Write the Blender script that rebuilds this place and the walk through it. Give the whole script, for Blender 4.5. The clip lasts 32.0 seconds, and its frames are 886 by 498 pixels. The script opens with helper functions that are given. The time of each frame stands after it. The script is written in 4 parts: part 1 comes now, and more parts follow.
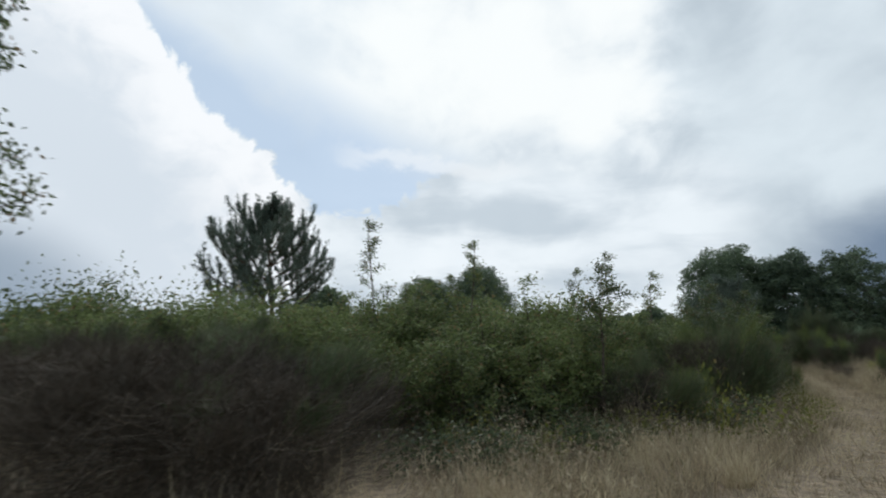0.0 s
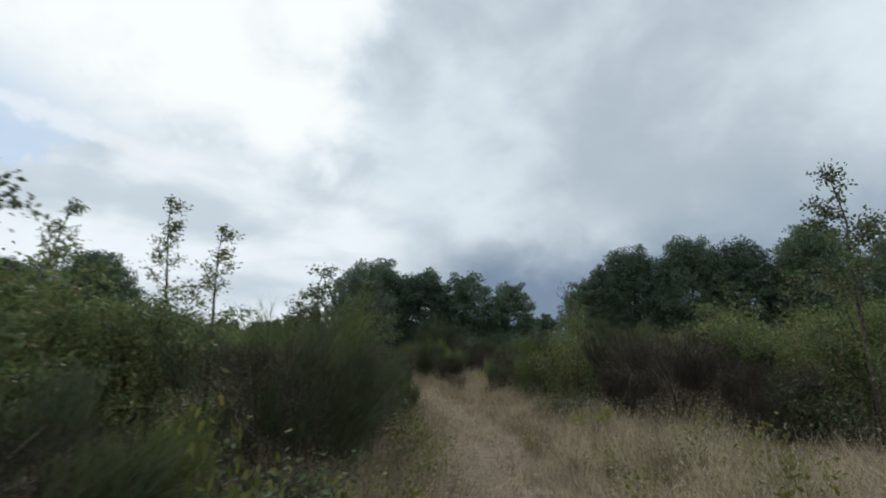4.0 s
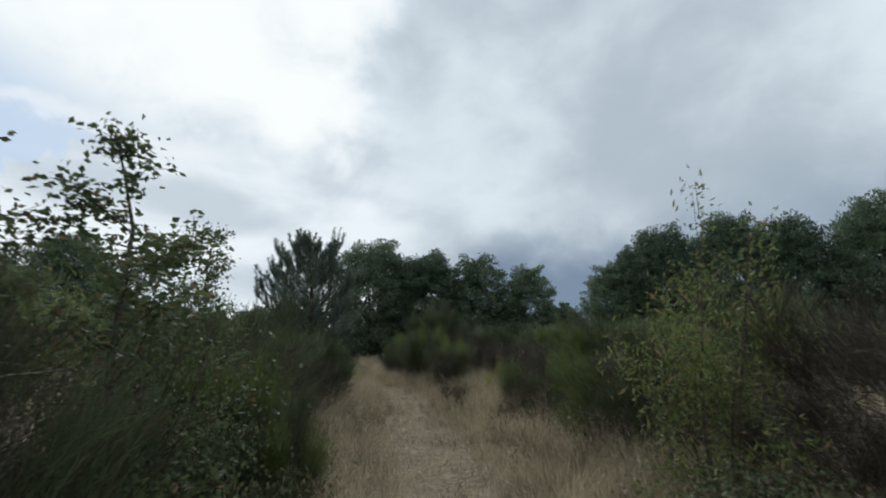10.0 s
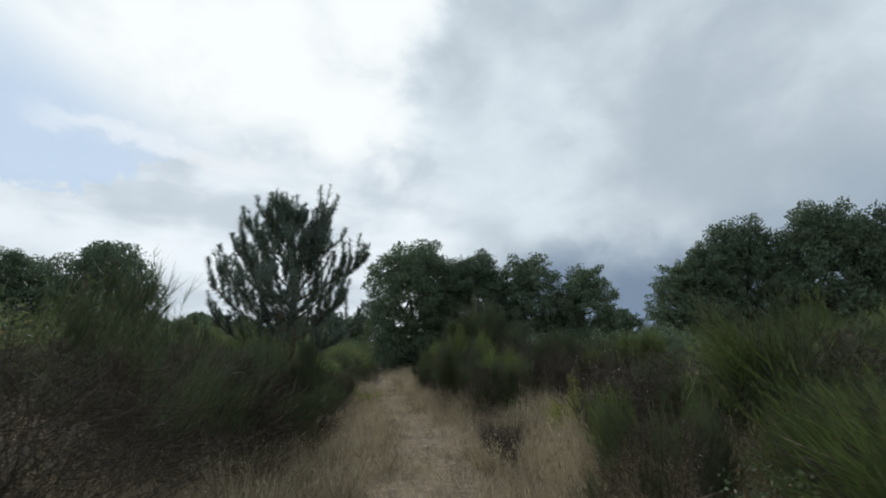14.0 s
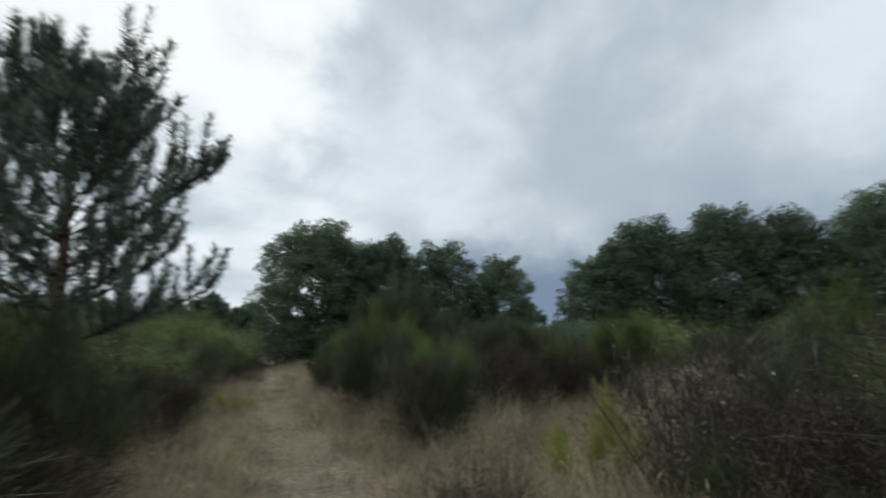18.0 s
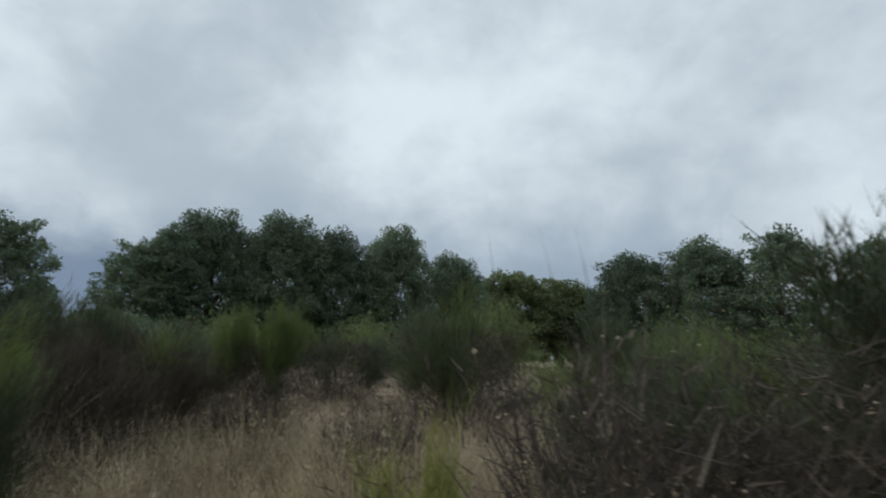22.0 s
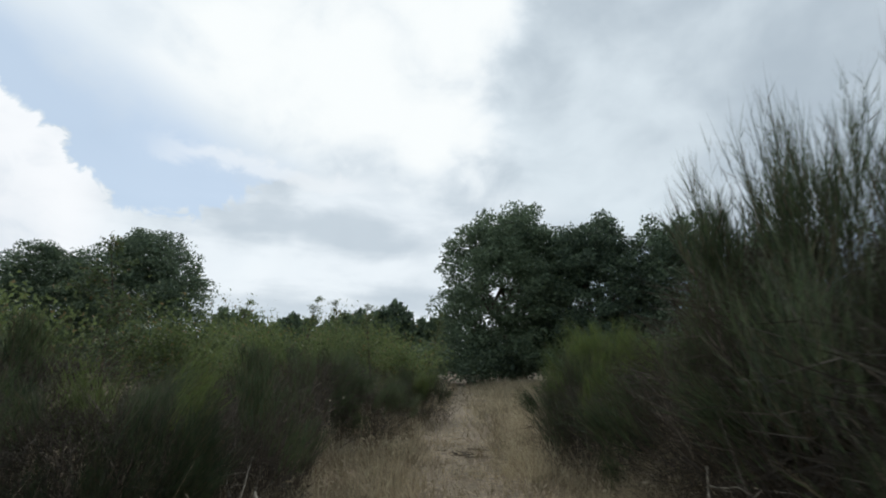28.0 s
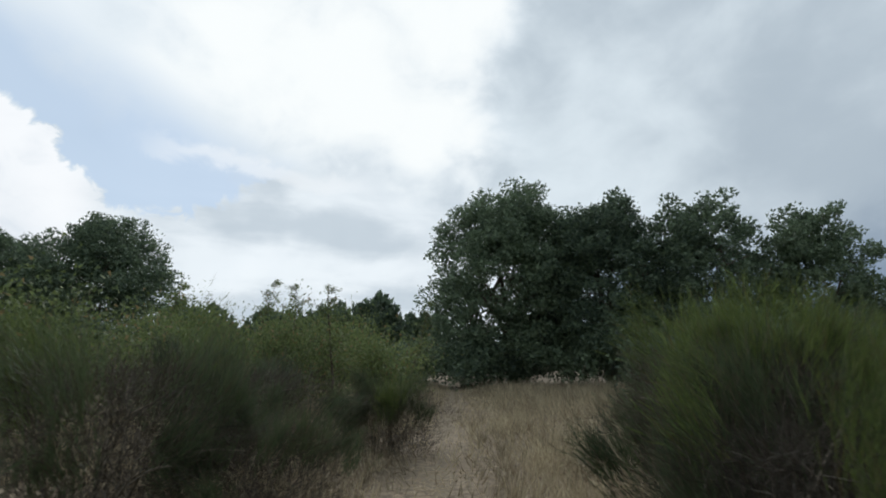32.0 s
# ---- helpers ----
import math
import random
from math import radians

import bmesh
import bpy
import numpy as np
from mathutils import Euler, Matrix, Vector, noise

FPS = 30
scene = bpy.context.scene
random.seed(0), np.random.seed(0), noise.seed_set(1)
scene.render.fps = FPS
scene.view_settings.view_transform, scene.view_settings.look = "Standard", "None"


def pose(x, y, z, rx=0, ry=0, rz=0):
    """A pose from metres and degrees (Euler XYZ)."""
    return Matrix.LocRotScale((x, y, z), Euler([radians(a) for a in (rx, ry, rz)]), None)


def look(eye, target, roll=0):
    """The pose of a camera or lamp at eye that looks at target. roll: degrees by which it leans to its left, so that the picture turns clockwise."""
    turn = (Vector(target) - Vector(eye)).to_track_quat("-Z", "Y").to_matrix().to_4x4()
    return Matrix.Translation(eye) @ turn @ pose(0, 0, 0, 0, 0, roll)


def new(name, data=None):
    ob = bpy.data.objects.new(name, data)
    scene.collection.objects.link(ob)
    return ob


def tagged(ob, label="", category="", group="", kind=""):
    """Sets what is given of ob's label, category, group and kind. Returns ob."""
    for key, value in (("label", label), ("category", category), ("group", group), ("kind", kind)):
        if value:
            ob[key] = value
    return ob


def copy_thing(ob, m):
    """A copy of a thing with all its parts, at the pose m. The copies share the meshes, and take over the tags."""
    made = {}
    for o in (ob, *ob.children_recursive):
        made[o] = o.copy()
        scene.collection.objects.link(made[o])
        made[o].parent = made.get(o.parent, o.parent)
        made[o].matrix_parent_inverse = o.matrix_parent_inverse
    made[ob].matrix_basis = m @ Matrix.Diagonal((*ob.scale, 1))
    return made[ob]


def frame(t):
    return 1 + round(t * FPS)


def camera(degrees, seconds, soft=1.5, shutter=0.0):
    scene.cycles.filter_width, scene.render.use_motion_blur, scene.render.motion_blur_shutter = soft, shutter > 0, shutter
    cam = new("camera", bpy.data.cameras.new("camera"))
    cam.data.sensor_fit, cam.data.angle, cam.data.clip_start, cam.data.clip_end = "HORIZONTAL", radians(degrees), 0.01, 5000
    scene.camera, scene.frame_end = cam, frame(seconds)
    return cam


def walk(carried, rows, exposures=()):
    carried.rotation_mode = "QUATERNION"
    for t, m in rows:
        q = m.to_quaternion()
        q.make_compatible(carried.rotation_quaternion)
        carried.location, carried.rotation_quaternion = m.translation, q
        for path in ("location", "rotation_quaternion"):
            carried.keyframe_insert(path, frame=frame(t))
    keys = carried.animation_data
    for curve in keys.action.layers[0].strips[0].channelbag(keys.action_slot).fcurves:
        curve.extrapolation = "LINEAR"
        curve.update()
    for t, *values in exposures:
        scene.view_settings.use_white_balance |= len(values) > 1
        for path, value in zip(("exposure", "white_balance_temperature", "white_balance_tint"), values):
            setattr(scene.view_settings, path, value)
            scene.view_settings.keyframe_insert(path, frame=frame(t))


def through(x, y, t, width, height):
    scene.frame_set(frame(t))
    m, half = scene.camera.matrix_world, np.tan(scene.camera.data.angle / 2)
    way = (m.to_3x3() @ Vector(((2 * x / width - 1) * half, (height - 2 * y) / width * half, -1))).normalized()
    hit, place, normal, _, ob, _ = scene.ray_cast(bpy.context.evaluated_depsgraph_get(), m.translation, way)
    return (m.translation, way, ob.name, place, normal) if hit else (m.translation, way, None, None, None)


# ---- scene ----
cam = camera(83.0, 32.0, soft=1.9, shutter=0.5)
PATH = [
    (0, (0.001, 0.0, 1.36), (-0.922, 1.733, 1.743), -0.61),
    (0.5, (-0.107, 0.762, 1.369), (-0.868, 2.57, 1.761), -1.06),
    (1, (-0.114, 1.509, 1.383), (-0.595, 3.408, 1.786), -1.26),
    (1.5, (-0.058, 2.235, 1.399), (-0.307, 4.178, 1.804), -1.01),
    (2, (0.003, 2.926, 1.401), (-0.059, 4.884, 1.805), -0.81),
    (2.5, (0.134, 3.589, 1.39), (0.263, 5.542, 1.798), -0.71),
    (3, (0.26, 4.197, 1.369), (0.464, 6.145, 1.773), -0.34),
    (3.5, (0.443, 4.758, 1.355), (0.712, 6.698, 1.761), -0.20),
    (4, (0.683, 5.314, 1.36), (0.986, 7.249, 1.766), -0.15),
    (4.5, (0.862, 5.852, 1.368), (1.254, 7.771, 1.769), -0.08),
    (6.5, (1.469, 7.94, 1.314), (1.93, 9.853, 1.674), -0.31),
    (7, (1.601, 8.446, 1.323), (2.055, 10.364, 1.664), -0.34),
    (7.5, (1.693, 8.942, 1.341), (2.104, 10.87, 1.681), -0.30),
    (8, (1.832, 9.444, 1.351), (2.225, 11.375, 1.693), -0.21),
    (8.5, (1.984, 9.965, 1.363), (2.356, 11.899, 1.711), -0.36),
    (9, (2.099, 10.543, 1.365), (2.45, 12.48, 1.72), -0.22),
    (9.5, (2.207, 11.128, 1.398), (2.515, 13.071, 1.764), -0.34),
    (10, (2.262, 11.698, 1.41), (2.512, 13.647, 1.783), -0.29),
    (10.5, (2.36, 12.238, 1.403), (2.592, 14.189, 1.777), -0.47),
    (11, (2.478, 12.748, 1.399), (2.69, 14.699, 1.783), -0.43),
    (11.5, (2.66, 13.264, 1.391), (2.874, 15.214, 1.778), -0.48),
    (12, (2.781, 13.783, 1.407), (2.977, 15.735, 1.799), -0.48),
    (12.5, (2.843, 14.352, 1.426), (3.026, 16.305, 1.82), -0.20),
    (13, (2.885, 14.923, 1.451), (3.024, 16.878, 1.851), -0.32),
    (13.5, (2.913, 15.454, 1.46), (2.984, 17.411, 1.864), -0.25),
    (14, (2.98, 15.963, 1.449), (3.037, 17.92, 1.858), -0.34),
    (14.5, (3.004, 16.465, 1.429), (3.046, 18.423, 1.837), -0.17),
    (16.5, (2.825, 18.655, 1.332), (2.766, 20.615, 1.726), -0.03),
    (17, (2.848, 19.12, 1.34), (2.799, 21.078, 1.743), -0.27),
    (17.5, (2.927, 19.532, 1.362), (3.04, 21.489, 1.76), -0.37),
    (18, (2.965, 19.876, 1.372), (3.39, 21.791, 1.759), 0.35),
    (18.5, (2.985, 20.215, 1.363), (3.827, 21.988, 1.748), 0.67),
    (19, (3.017, 20.544, 1.352), (4.106, 22.176, 1.741), 0.60),
    (19.5, (3.014, 20.894, 1.357), (4.408, 22.273, 1.747), 1.20),
    (20, (3.055, 21.227, 1.375), (4.638, 22.385, 1.766), 1.39),
    (20.5, (3.077, 21.577, 1.388), (4.776, 22.553, 1.787), 1.39),
    (21, (3.084, 21.945, 1.384), (4.834, 22.825, 1.79), 1.57),
    (21.5, (3.12, 22.284, 1.374), (4.873, 23.157, 1.778), 1.55),
    (22, (3.134, 22.64, 1.373), (4.86, 23.562, 1.79), 1.55),
    (22.5, (3.126, 23.04, 1.379), (4.761, 24.099, 1.829), 1.70),
    (23, (3.095, 23.425, 1.363), (4.538, 24.736, 1.811), 1.47),
    (23.5, (3.078, 23.865, 1.36), (4.241, 25.428, 1.812), 1.23),
    (24, (3.013, 24.413, 1.371), (3.902, 26.143, 1.837), 1.06),
    (24.5, (2.97, 24.963, 1.387), (3.577, 26.812, 1.847), 0.71),
    (25, (2.881, 25.479, 1.4), (3.256, 27.389, 1.861), 0.54),
    (25.5, (2.791, 25.981, 1.399), (3.03, 27.915, 1.848), 0.38),
    (26, (2.675, 26.493, 1.392), (2.733, 28.442, 1.84), 0.17),
    (26.5, (2.573, 27.026, 1.384), (2.551, 28.976, 1.827), -0.13),
    (28.5, (2.222, 29.247, 1.375), (1.896, 31.171, 1.813), -0.37),
    (29, (2.129, 29.779, 1.373), (1.806, 31.704, 1.805), -0.37),
    (29.5, (2.001, 30.289, 1.374), (1.672, 32.213, 1.806), -0.42),
    (30, (1.951, 30.793, 1.367), (1.644, 32.721, 1.801), -0.48),
    (30.5, (1.929, 31.311, 1.371), (1.647, 33.242, 1.809), -0.58),
    (31, (1.905, 31.84, 1.377), (1.639, 33.773, 1.818), -0.44),
    (31.5, (1.914, 32.388, 1.382), (1.653, 34.321, 1.824), -0.47),
    (32, (1.887, 32.935, 1.373), (1.618, 34.867, 1.812), -0.39),
]
walk(cam, [(t, look(eye, target, roll)) for t, eye, target, roll in PATH],
     [(0, 0.0, 6290, 10), (32, 0.0, 6290, 10)])

# ---- world, sun and exposure ----
SUN_AZ, SUN_EL = radians(6), radians(40)   # azimuth to the left of +y, elevation


def way(az_deg, el_deg):
    a, e = radians(az_deg), radians(el_deg)
    return (-math.sin(a) * math.cos(e), math.cos(a) * math.cos(e), math.sin(e))


def link_all(nt, pairs):
    for a, b in pairs:
        nt.links.new(a, b)


def math_node(nt, op, a, b=None, c=None, clamp=False):
    n = nt.nodes.new("ShaderNodeMath")
    n.operation, n.use_clamp = op, clamp
    for i, v in enumerate((a, b, c)):
        if v is None:
            continue
        if isinstance(v, (int, float)):
            n.inputs[i].default_value = v
        else:
            nt.links.new(v, n.inputs[i])
    return n.outputs[0]


def smooth(nt, v, lo, hi):
    n = nt.nodes.new("ShaderNodeMapRange")
    n.interpolation_type = "SMOOTHSTEP"
    nt.links.new(v, n.inputs[0])
    n.inputs[1].default_value, n.inputs[2].default_value = lo, hi
    return n.outputs[0]


def mix_rgb(nt, fac, a, b):
    n = nt.nodes.new("ShaderNodeMix")
    n.data_type = "RGBA"
    for sock, v in ((n.inputs[0], fac), (n.inputs[6], a), (n.inputs[7], b)):
        if isinstance(v, (int, float)):
            sock.default_value = v
        elif isinstance(v, tuple):
            sock.default_value = (*v, 1)
        else:
            nt.links.new(v, sock)
    return n.outputs[2]


def make_world():
    world = bpy.data.worlds.new("world")
    world.use_nodes = True
    scene.world = world
    nt = world.node_tree
    nt.nodes.clear()
    out, bg = nt.nodes.new("ShaderNodeOutputWorld"), nt.nodes.new("ShaderNodeBackground")
    tc = nt.nodes.new("ShaderNodeTexCoord")
    direction = tc.outputs["Generated"]
    sky = nt.nodes.new("ShaderNodeTexSky")
    sky.sky_type, sky.sun_disc = "NISHITA", False
    sky.sun_elevation, sky.sun_rotation = SUN_EL, -SUN_AZ
    sep = nt.nodes.new("ShaderNodeSeparateXYZ")
    nt.links.new(direction, sep.inputs[0])

    def op(kind, a, b=None, c=None):
        return math_node(nt, kind, a, b, c)

    # azimuth to the left of +y and height above the horizon, in degrees
    az = op("MULTIPLY", op("ARCTAN2", op("MULTIPLY", sep.outputs[0], -1.0), sep.outputs[1]), 57.296)
    el = op("MULTIPLY", op("ARCSINE", sep.outputs[2]), 57.296)

    def fbm(scale, detail, rough, off, flat=1.0, warp=0.3):
        m = nt.nodes.new("ShaderNodeMapping")
        m.inputs[1].default_value = off
        m.inputs[3].default_value = (1, 1, flat)
        n = nt.nodes.new("ShaderNodeTexNoise")
        n.inputs["Scale"].default_value, n.inputs["Detail"].default_value = scale, detail
        n.inputs["Roughness"].default_value = rough
        n.inputs["Distortion"].default_value = warp
        link_all(nt, ((direction, m.inputs[0]), (m.outputs[0], n.inputs["Vector"])))
        return op("SUBTRACT", n.outputs[0], 0.5)

    def near(a, e, wide, high, soft=1.0):
        """1 at the given azimuth and height, falling to 0 on an ellipse."""
        u = op("DIVIDE", op("SUBTRACT", az, a), wide)
        v = op("DIVIDE", op("SUBTRACT", el, e), high)
        return smooth(nt, op("ADD", op("MULTIPLY", u, u), op("MULTIPLY", v, v)), 1.0, 1.0 - soft)

    def line(a0, e0, slope):
        """Degrees above a sloping line."""
        return op("SUBTRACT", el, op("ADD", op("MULTIPLY", op("SUBTRACT", az, a0), slope), e0))

    broad = fbm(2.5, 5, 0.5, (3.1, 1.7, 0.2), 1.5)
    lumps = fbm(5.5, 6, 0.52, (0.4, 5.2, 1.1), 1.35)
    curls = fbm(13.0, 5, 0.55, (2.0, 0.3, 1.0), 1.2, 0.6)
    layer = fbm(3.4, 6, 0.5, (1.4, 2.2, 0.0), 3.6)
    deck = op("ADD", op("MULTIPLY", broad, 1.1), op("ADD", op("MULTIPLY", lumps, 0.75), op("MULTIPLY", curls, 0.22)))
    # even grey deck, lighter in the middle of the dull half
    light = op("ADD", op("ADD", deck, op("MULTIPLY", near(-62, 26, 34, 18), 0.22)), op("SUBTRACT", op("MULTIPLY", near(-8, 32, 20, 18), 0.16), op("MULTIPLY", near(-36, 26, 20, 24), 0.24)))
    col = mix_rgb(nt, smooth(nt, light, -0.30, 0.48), CLOUD_DARK, CLOUD_LIGHT)
    # broad bright opening beside the sun, with a soft ragged edge to the grey cloud
    bend = op("MULTIPLY", op("SUBTRACT", el, 26.0), op("SUBTRACT", el, 26.0))
    rim = op("ADD", op("SUBTRACT", az, op("SUBTRACT", 1.5, op("MULTIPLY", bend, 0.034))), op("ADD", op("MULTIPLY", lumps, 16.0), op("MULTIPLY", curls, 6.0)))
    bright = op("MULTIPLY", smooth(nt, rim, -4.0, 6.0), smooth(nt, op("ADD", el, op("MULTIPLY", deck, 14.0)), 11.0, 21.0))
    col = mix_rgb(nt, op("MULTIPLY", bright, op("ADD", 0.88, op("MULTIPLY", deck, 0.8))), col, CLOUD_VEIL)
    glow = op("MULTIPLY", smooth(nt, rim, -1.0, 7.0), smooth(nt, op("ADD", near(12, 35, 38, 21, 0.9), op("MULTIPLY", deck, 2.6)), 0.10, 1.20))
    col = mix_rgb(nt, glow, col, CLOUD_BRIGHT)
    # lower layer of pale streaky cloud over the far woods
    lower = op("MULTIPLY", smooth(nt, op("ADD", el, op("ADD", op("MULTIPLY", lumps, 10.0), op("MULTIPLY", curls, 3.0))), 20.5, 16.5), near(24, 12, 32, 30, 0.5))
    pale = mix_rgb(nt, smooth(nt, op("ADD", layer, op("MULTIPLY", lumps, 0.5)), -0.20, 0.16), (0.58, 0.65, 0.70), (0.88, 0.93, 0.95))
    col = mix_rgb(nt, op("MULTIPLY", lower, 0.88), col, pale)
    # clear blue gap with wisps across it
    low = op("MAXIMUM", op("ADD", op("MULTIPLY", op("MAXIMUM", op("SUBTRACT", 34.0, az), 0.0), 0.6), 15.2), op("ADD", op("MULTIPLY", op("SUBTRACT", az, 43.8), 0.9), 16.0))
    puff = op("ADD", op("MULTIPLY", lumps, 7.0), op("MULTIPLY", op("ABSOLUTE", curls), -9.0))
    above = op("ADD", op("SUBTRACT", el, low), op("ADD", puff, 0.9))
    under = op("ADD", op("MULTIPLY", line(27, 21.5, 0.34), -1.0), op("MULTIPLY", deck, 9.0))
    gap = op("MULTIPLY", op("MULTIPLY", smooth(nt, above, -0.1, 0.9), smooth(nt, under, -2.5, 4.0)), near(44, 23, 30, 18, 0.35))
    skyc = nt.nodes.new("ShaderNodeVectorMath")
    skyc.operation = "SCALE"
    nt.links.new(sky.outputs[0], skyc.inputs[0])
    skyc.inputs["Scale"].default_value = 0.09
    blue = mix_rgb(nt, 0.75, skyc.outputs[0], (0.60, 0.73, 0.87))
    col = mix_rgb(nt, op("MULTIPLY", gap, 0.88), col, blue)
    wisp = op("ADD", line(29, 20.4, 0.17), op("ADD", op("MULTIPLY", lumps, 6.0), op("MULTIPLY", curls, 5.0)))
    wisp = op("MULTIPLY", smooth(nt, op("ADD", op("ABSOLUTE", wisp), op("MULTIPLY", broad, 6.0)), 1.3, -0.1), near(29, 20, 14, 8, 0.8))
    col = mix_rgb(nt, op("MULTIPLY", wisp, 0.5), col, (0.93, 0.95, 0.95))
    # towering white cumulus
    bank = op("MULTIPLY", smooth(nt, above, 0.3, -0.3), op("MULTIPLY", smooth(nt, az, 41.0, 47.0), smooth(nt, az, 100.0, 75.0)))
    billow = op("ADD", op("MULTIPLY", above, 0.03), op("ADD", op("MULTIPLY", lumps, 0.8), op("MULTIPLY", curls, 0.5)))
    white = mix_rgb(nt, smooth(nt, billow, -0.55, 0.02), (0.70, 0.76, 0.81), (0.96, 0.97, 0.97))
    col = mix_rgb(nt, op("MULTIPLY", bank, 0.95), col, white)
    # dark rain cloud low down
    rag = op("ADD", op("MULTIPLY", lumps, 7.0), op("MULTIPLY", curls, 2.0))
    rain = op("MULTIPLY", smooth(nt, op("ADD", el, rag), 15.0, 7.0), near(-25, 5, 20, 30, 0.7))
    col = mix_rgb(nt, op("MULTIPLY", rain, 0.92), col, (0.17, 0.235, 0.33))
    far = op("MULTIPLY", smooth(nt, op("ADD", el, rag), 20.0, 8.0), op("MAXIMUM", near(-62, 5, 34, 40, 0.6), near(78, 3, 20, 12, 0.8)))
    col = mix_rgb(nt, op("MULTIPLY", far, 0.85), col, (0.27, 0.34, 0.42))
    nt.links.new(col, bg.inputs[0])
    bg.inputs[1].default_value = 1.0
    nt.links.new(bg.outputs[0], out.inputs[0])


CLOUD_DARK, CLOUD_LIGHT, CLOUD_VEIL, CLOUD_BRIGHT = (0.45, 0.52, 0.575), (0.74, 0.815, 0.85), (0.82, 0.88, 0.91), (0.97, 0.99, 0.965)
make_world()
sun = new("sun", bpy.data.lights.new("sun", "SUN"))
sun.data.energy, sun.data.angle, sun.data.color = 1.3, radians(25), (1.0, 0.96, 0.9)
sun.matrix_world = look((0, 0, 30), Vector((0, 0, 30)) - Vector(way(6, 40)))


# ---- materials ----
def leaf_mat(name, dark, light, dry=None, dry_part=0.0, through=0.35, rough=0.55, patchy=0.7):
    """Leaf or shoot: colour varies leaf by leaf and over each plant; some light passes through."""
    m = bpy.data.materials.new(name)
    m.use_nodes = True
    nt = m.node_tree
    nt.nodes.clear()
    out = nt.nodes.new("ShaderNodeOutputMaterial")
    geo, info = nt.nodes.new("ShaderNodeNewGeometry"), nt.nodes.new("ShaderNodeObjectInfo")
    tc = nt.nodes.new("ShaderNodeTexCoord")
    patch = nt.nodes.new("ShaderNodeTexNoise")
    patch.inputs["Scale"].default_value, patch.inputs["Detail"].default_value = 1.6, 3
    nt.links.new(tc.outputs["Object"], patch.inputs["Vector"])
    rnd = geo.outputs["Random Per Island"]
    v = math_node(nt, "ADD", math_node(nt, "MULTIPLY", rnd, 0.55), math_node(nt, "MULTIPLY_ADD", patch.outputs[0], patchy, 0.35 - patchy * 0.5))
    v = math_node(nt, "ADD", v, math_node(nt, "MULTIPLY", info.outputs["Random"], 0.3))
    col = mix_rgb(nt, smooth(nt, v, 0.3, 1.15), dark, light)
    if dry:
        pick = math_node(nt, "GREATER_THAN", math_node(nt, "FRACT", math_node(nt, "MULTIPLY", rnd, 37.7)), 1 - dry_part)
        col = mix_rgb(nt, pick, col, dry)
    bs, tr, mx = nt.nodes.new("ShaderNodeBsdfPrincipled"), nt.nodes.new("ShaderNodeBsdfTranslucent"), nt.nodes.new("ShaderNodeMixShader")
    bs.inputs["Roughness"].default_value = rough
    bs.inputs["Specular IOR Level"].default_value = 0.3
    mx.inputs[0].default_value = through
    link_all(nt, ((col, bs.inputs["Base Color"]), (col, tr.inputs[0]), (bs.outputs[0], mx.inputs[1]), (tr.outputs[0], mx.inputs[2]), (mx.outputs[0], out.inputs[0])))
    return m


def rough_mat(name, dark, light, scale, detail=8, bump=0.4, rough=0.9, second=None):
    """Bark, soil and the like: two scales of variation and relief."""
    m = bpy.data.materials.new(name)
    m.use_nodes = True
    nt = m.node_tree
    bs = nt.nodes["Principled BSDF"]
    tc = nt.nodes.new("ShaderNodeTexCoord")
    a, b = nt.nodes.new("ShaderNodeTexNoise"), nt.nodes.new("ShaderNodeTexNoise")
    a.inputs["Scale"].default_value, a.inputs["Detail"].default_value = scale, detail
    b.inputs["Scale"].default_value, b.inputs["Detail"].default_value = scale * 0.08, 4
    bp = nt.nodes.new("ShaderNodeBump")
    bp.inputs["Strength"].default_value, bp.inputs["Distance"].default_value = bump, 0.02
    link_all(nt, ((tc.outputs["Object"], a.inputs["Vector"]), (tc.outputs["Object"], b.inputs["Vector"]), (a.outputs[0], bp.inputs["Height"]), (bp.outputs[0], bs.inputs["Normal"])))
    col = mix_rgb(nt, smooth(nt, a.outputs[0], 0.35, 0.65), dark, light)
    if second:
        col = mix_rgb(nt, math_node(nt, "MULTIPLY", smooth(nt, b.outputs[0], 0.45, 0.6), 0.7), col, second)
    nt.links.new(col, bs.inputs["Base Color"])
    bs.inputs["Roughness"].default_value = rough
    bs.inputs["Specular IOR Level"].default_value = 0.2
    return m


M_BROOM = leaf_mat("broom_shoots_green", (0.03, 0.045, 0.026), (0.115, 0.155, 0.07), (0.12, 0.1, 0.065), 0.18, 0.3, patchy=1.0)
M_BROOM_LIME = leaf_mat("broom_shoots_lime", (0.052, 0.078, 0.028), (0.165, 0.215, 0.06), (0.13, 0.11, 0.05), 0.08, 0.35)
M_BROOM_DRY = leaf_mat("broom_shoots_withered", (0.03, 0.026, 0.021), (0.085, 0.07, 0.053), (0.14, 0.12, 0.10), 0.06, 0.15, 0.8)
M_BIRCH = leaf_mat("birch_leaves", (0.055, 0.08, 0.034), (0.185, 0.235, 0.085), (0.22, 0.17, 0.08), 0.07, 0.4, patchy=0.9)
M_OAK = leaf_mat("oak_leaves_dark", (0.052, 0.08, 0.06), (0.15, 0.205, 0.12), None, 0, 0.35)
M_OAK_LIGHT = leaf_mat("oak_leaves_olive", (0.08, 0.105, 0.045), (0.19, 0.23, 0.10), None, 0, 0.3)
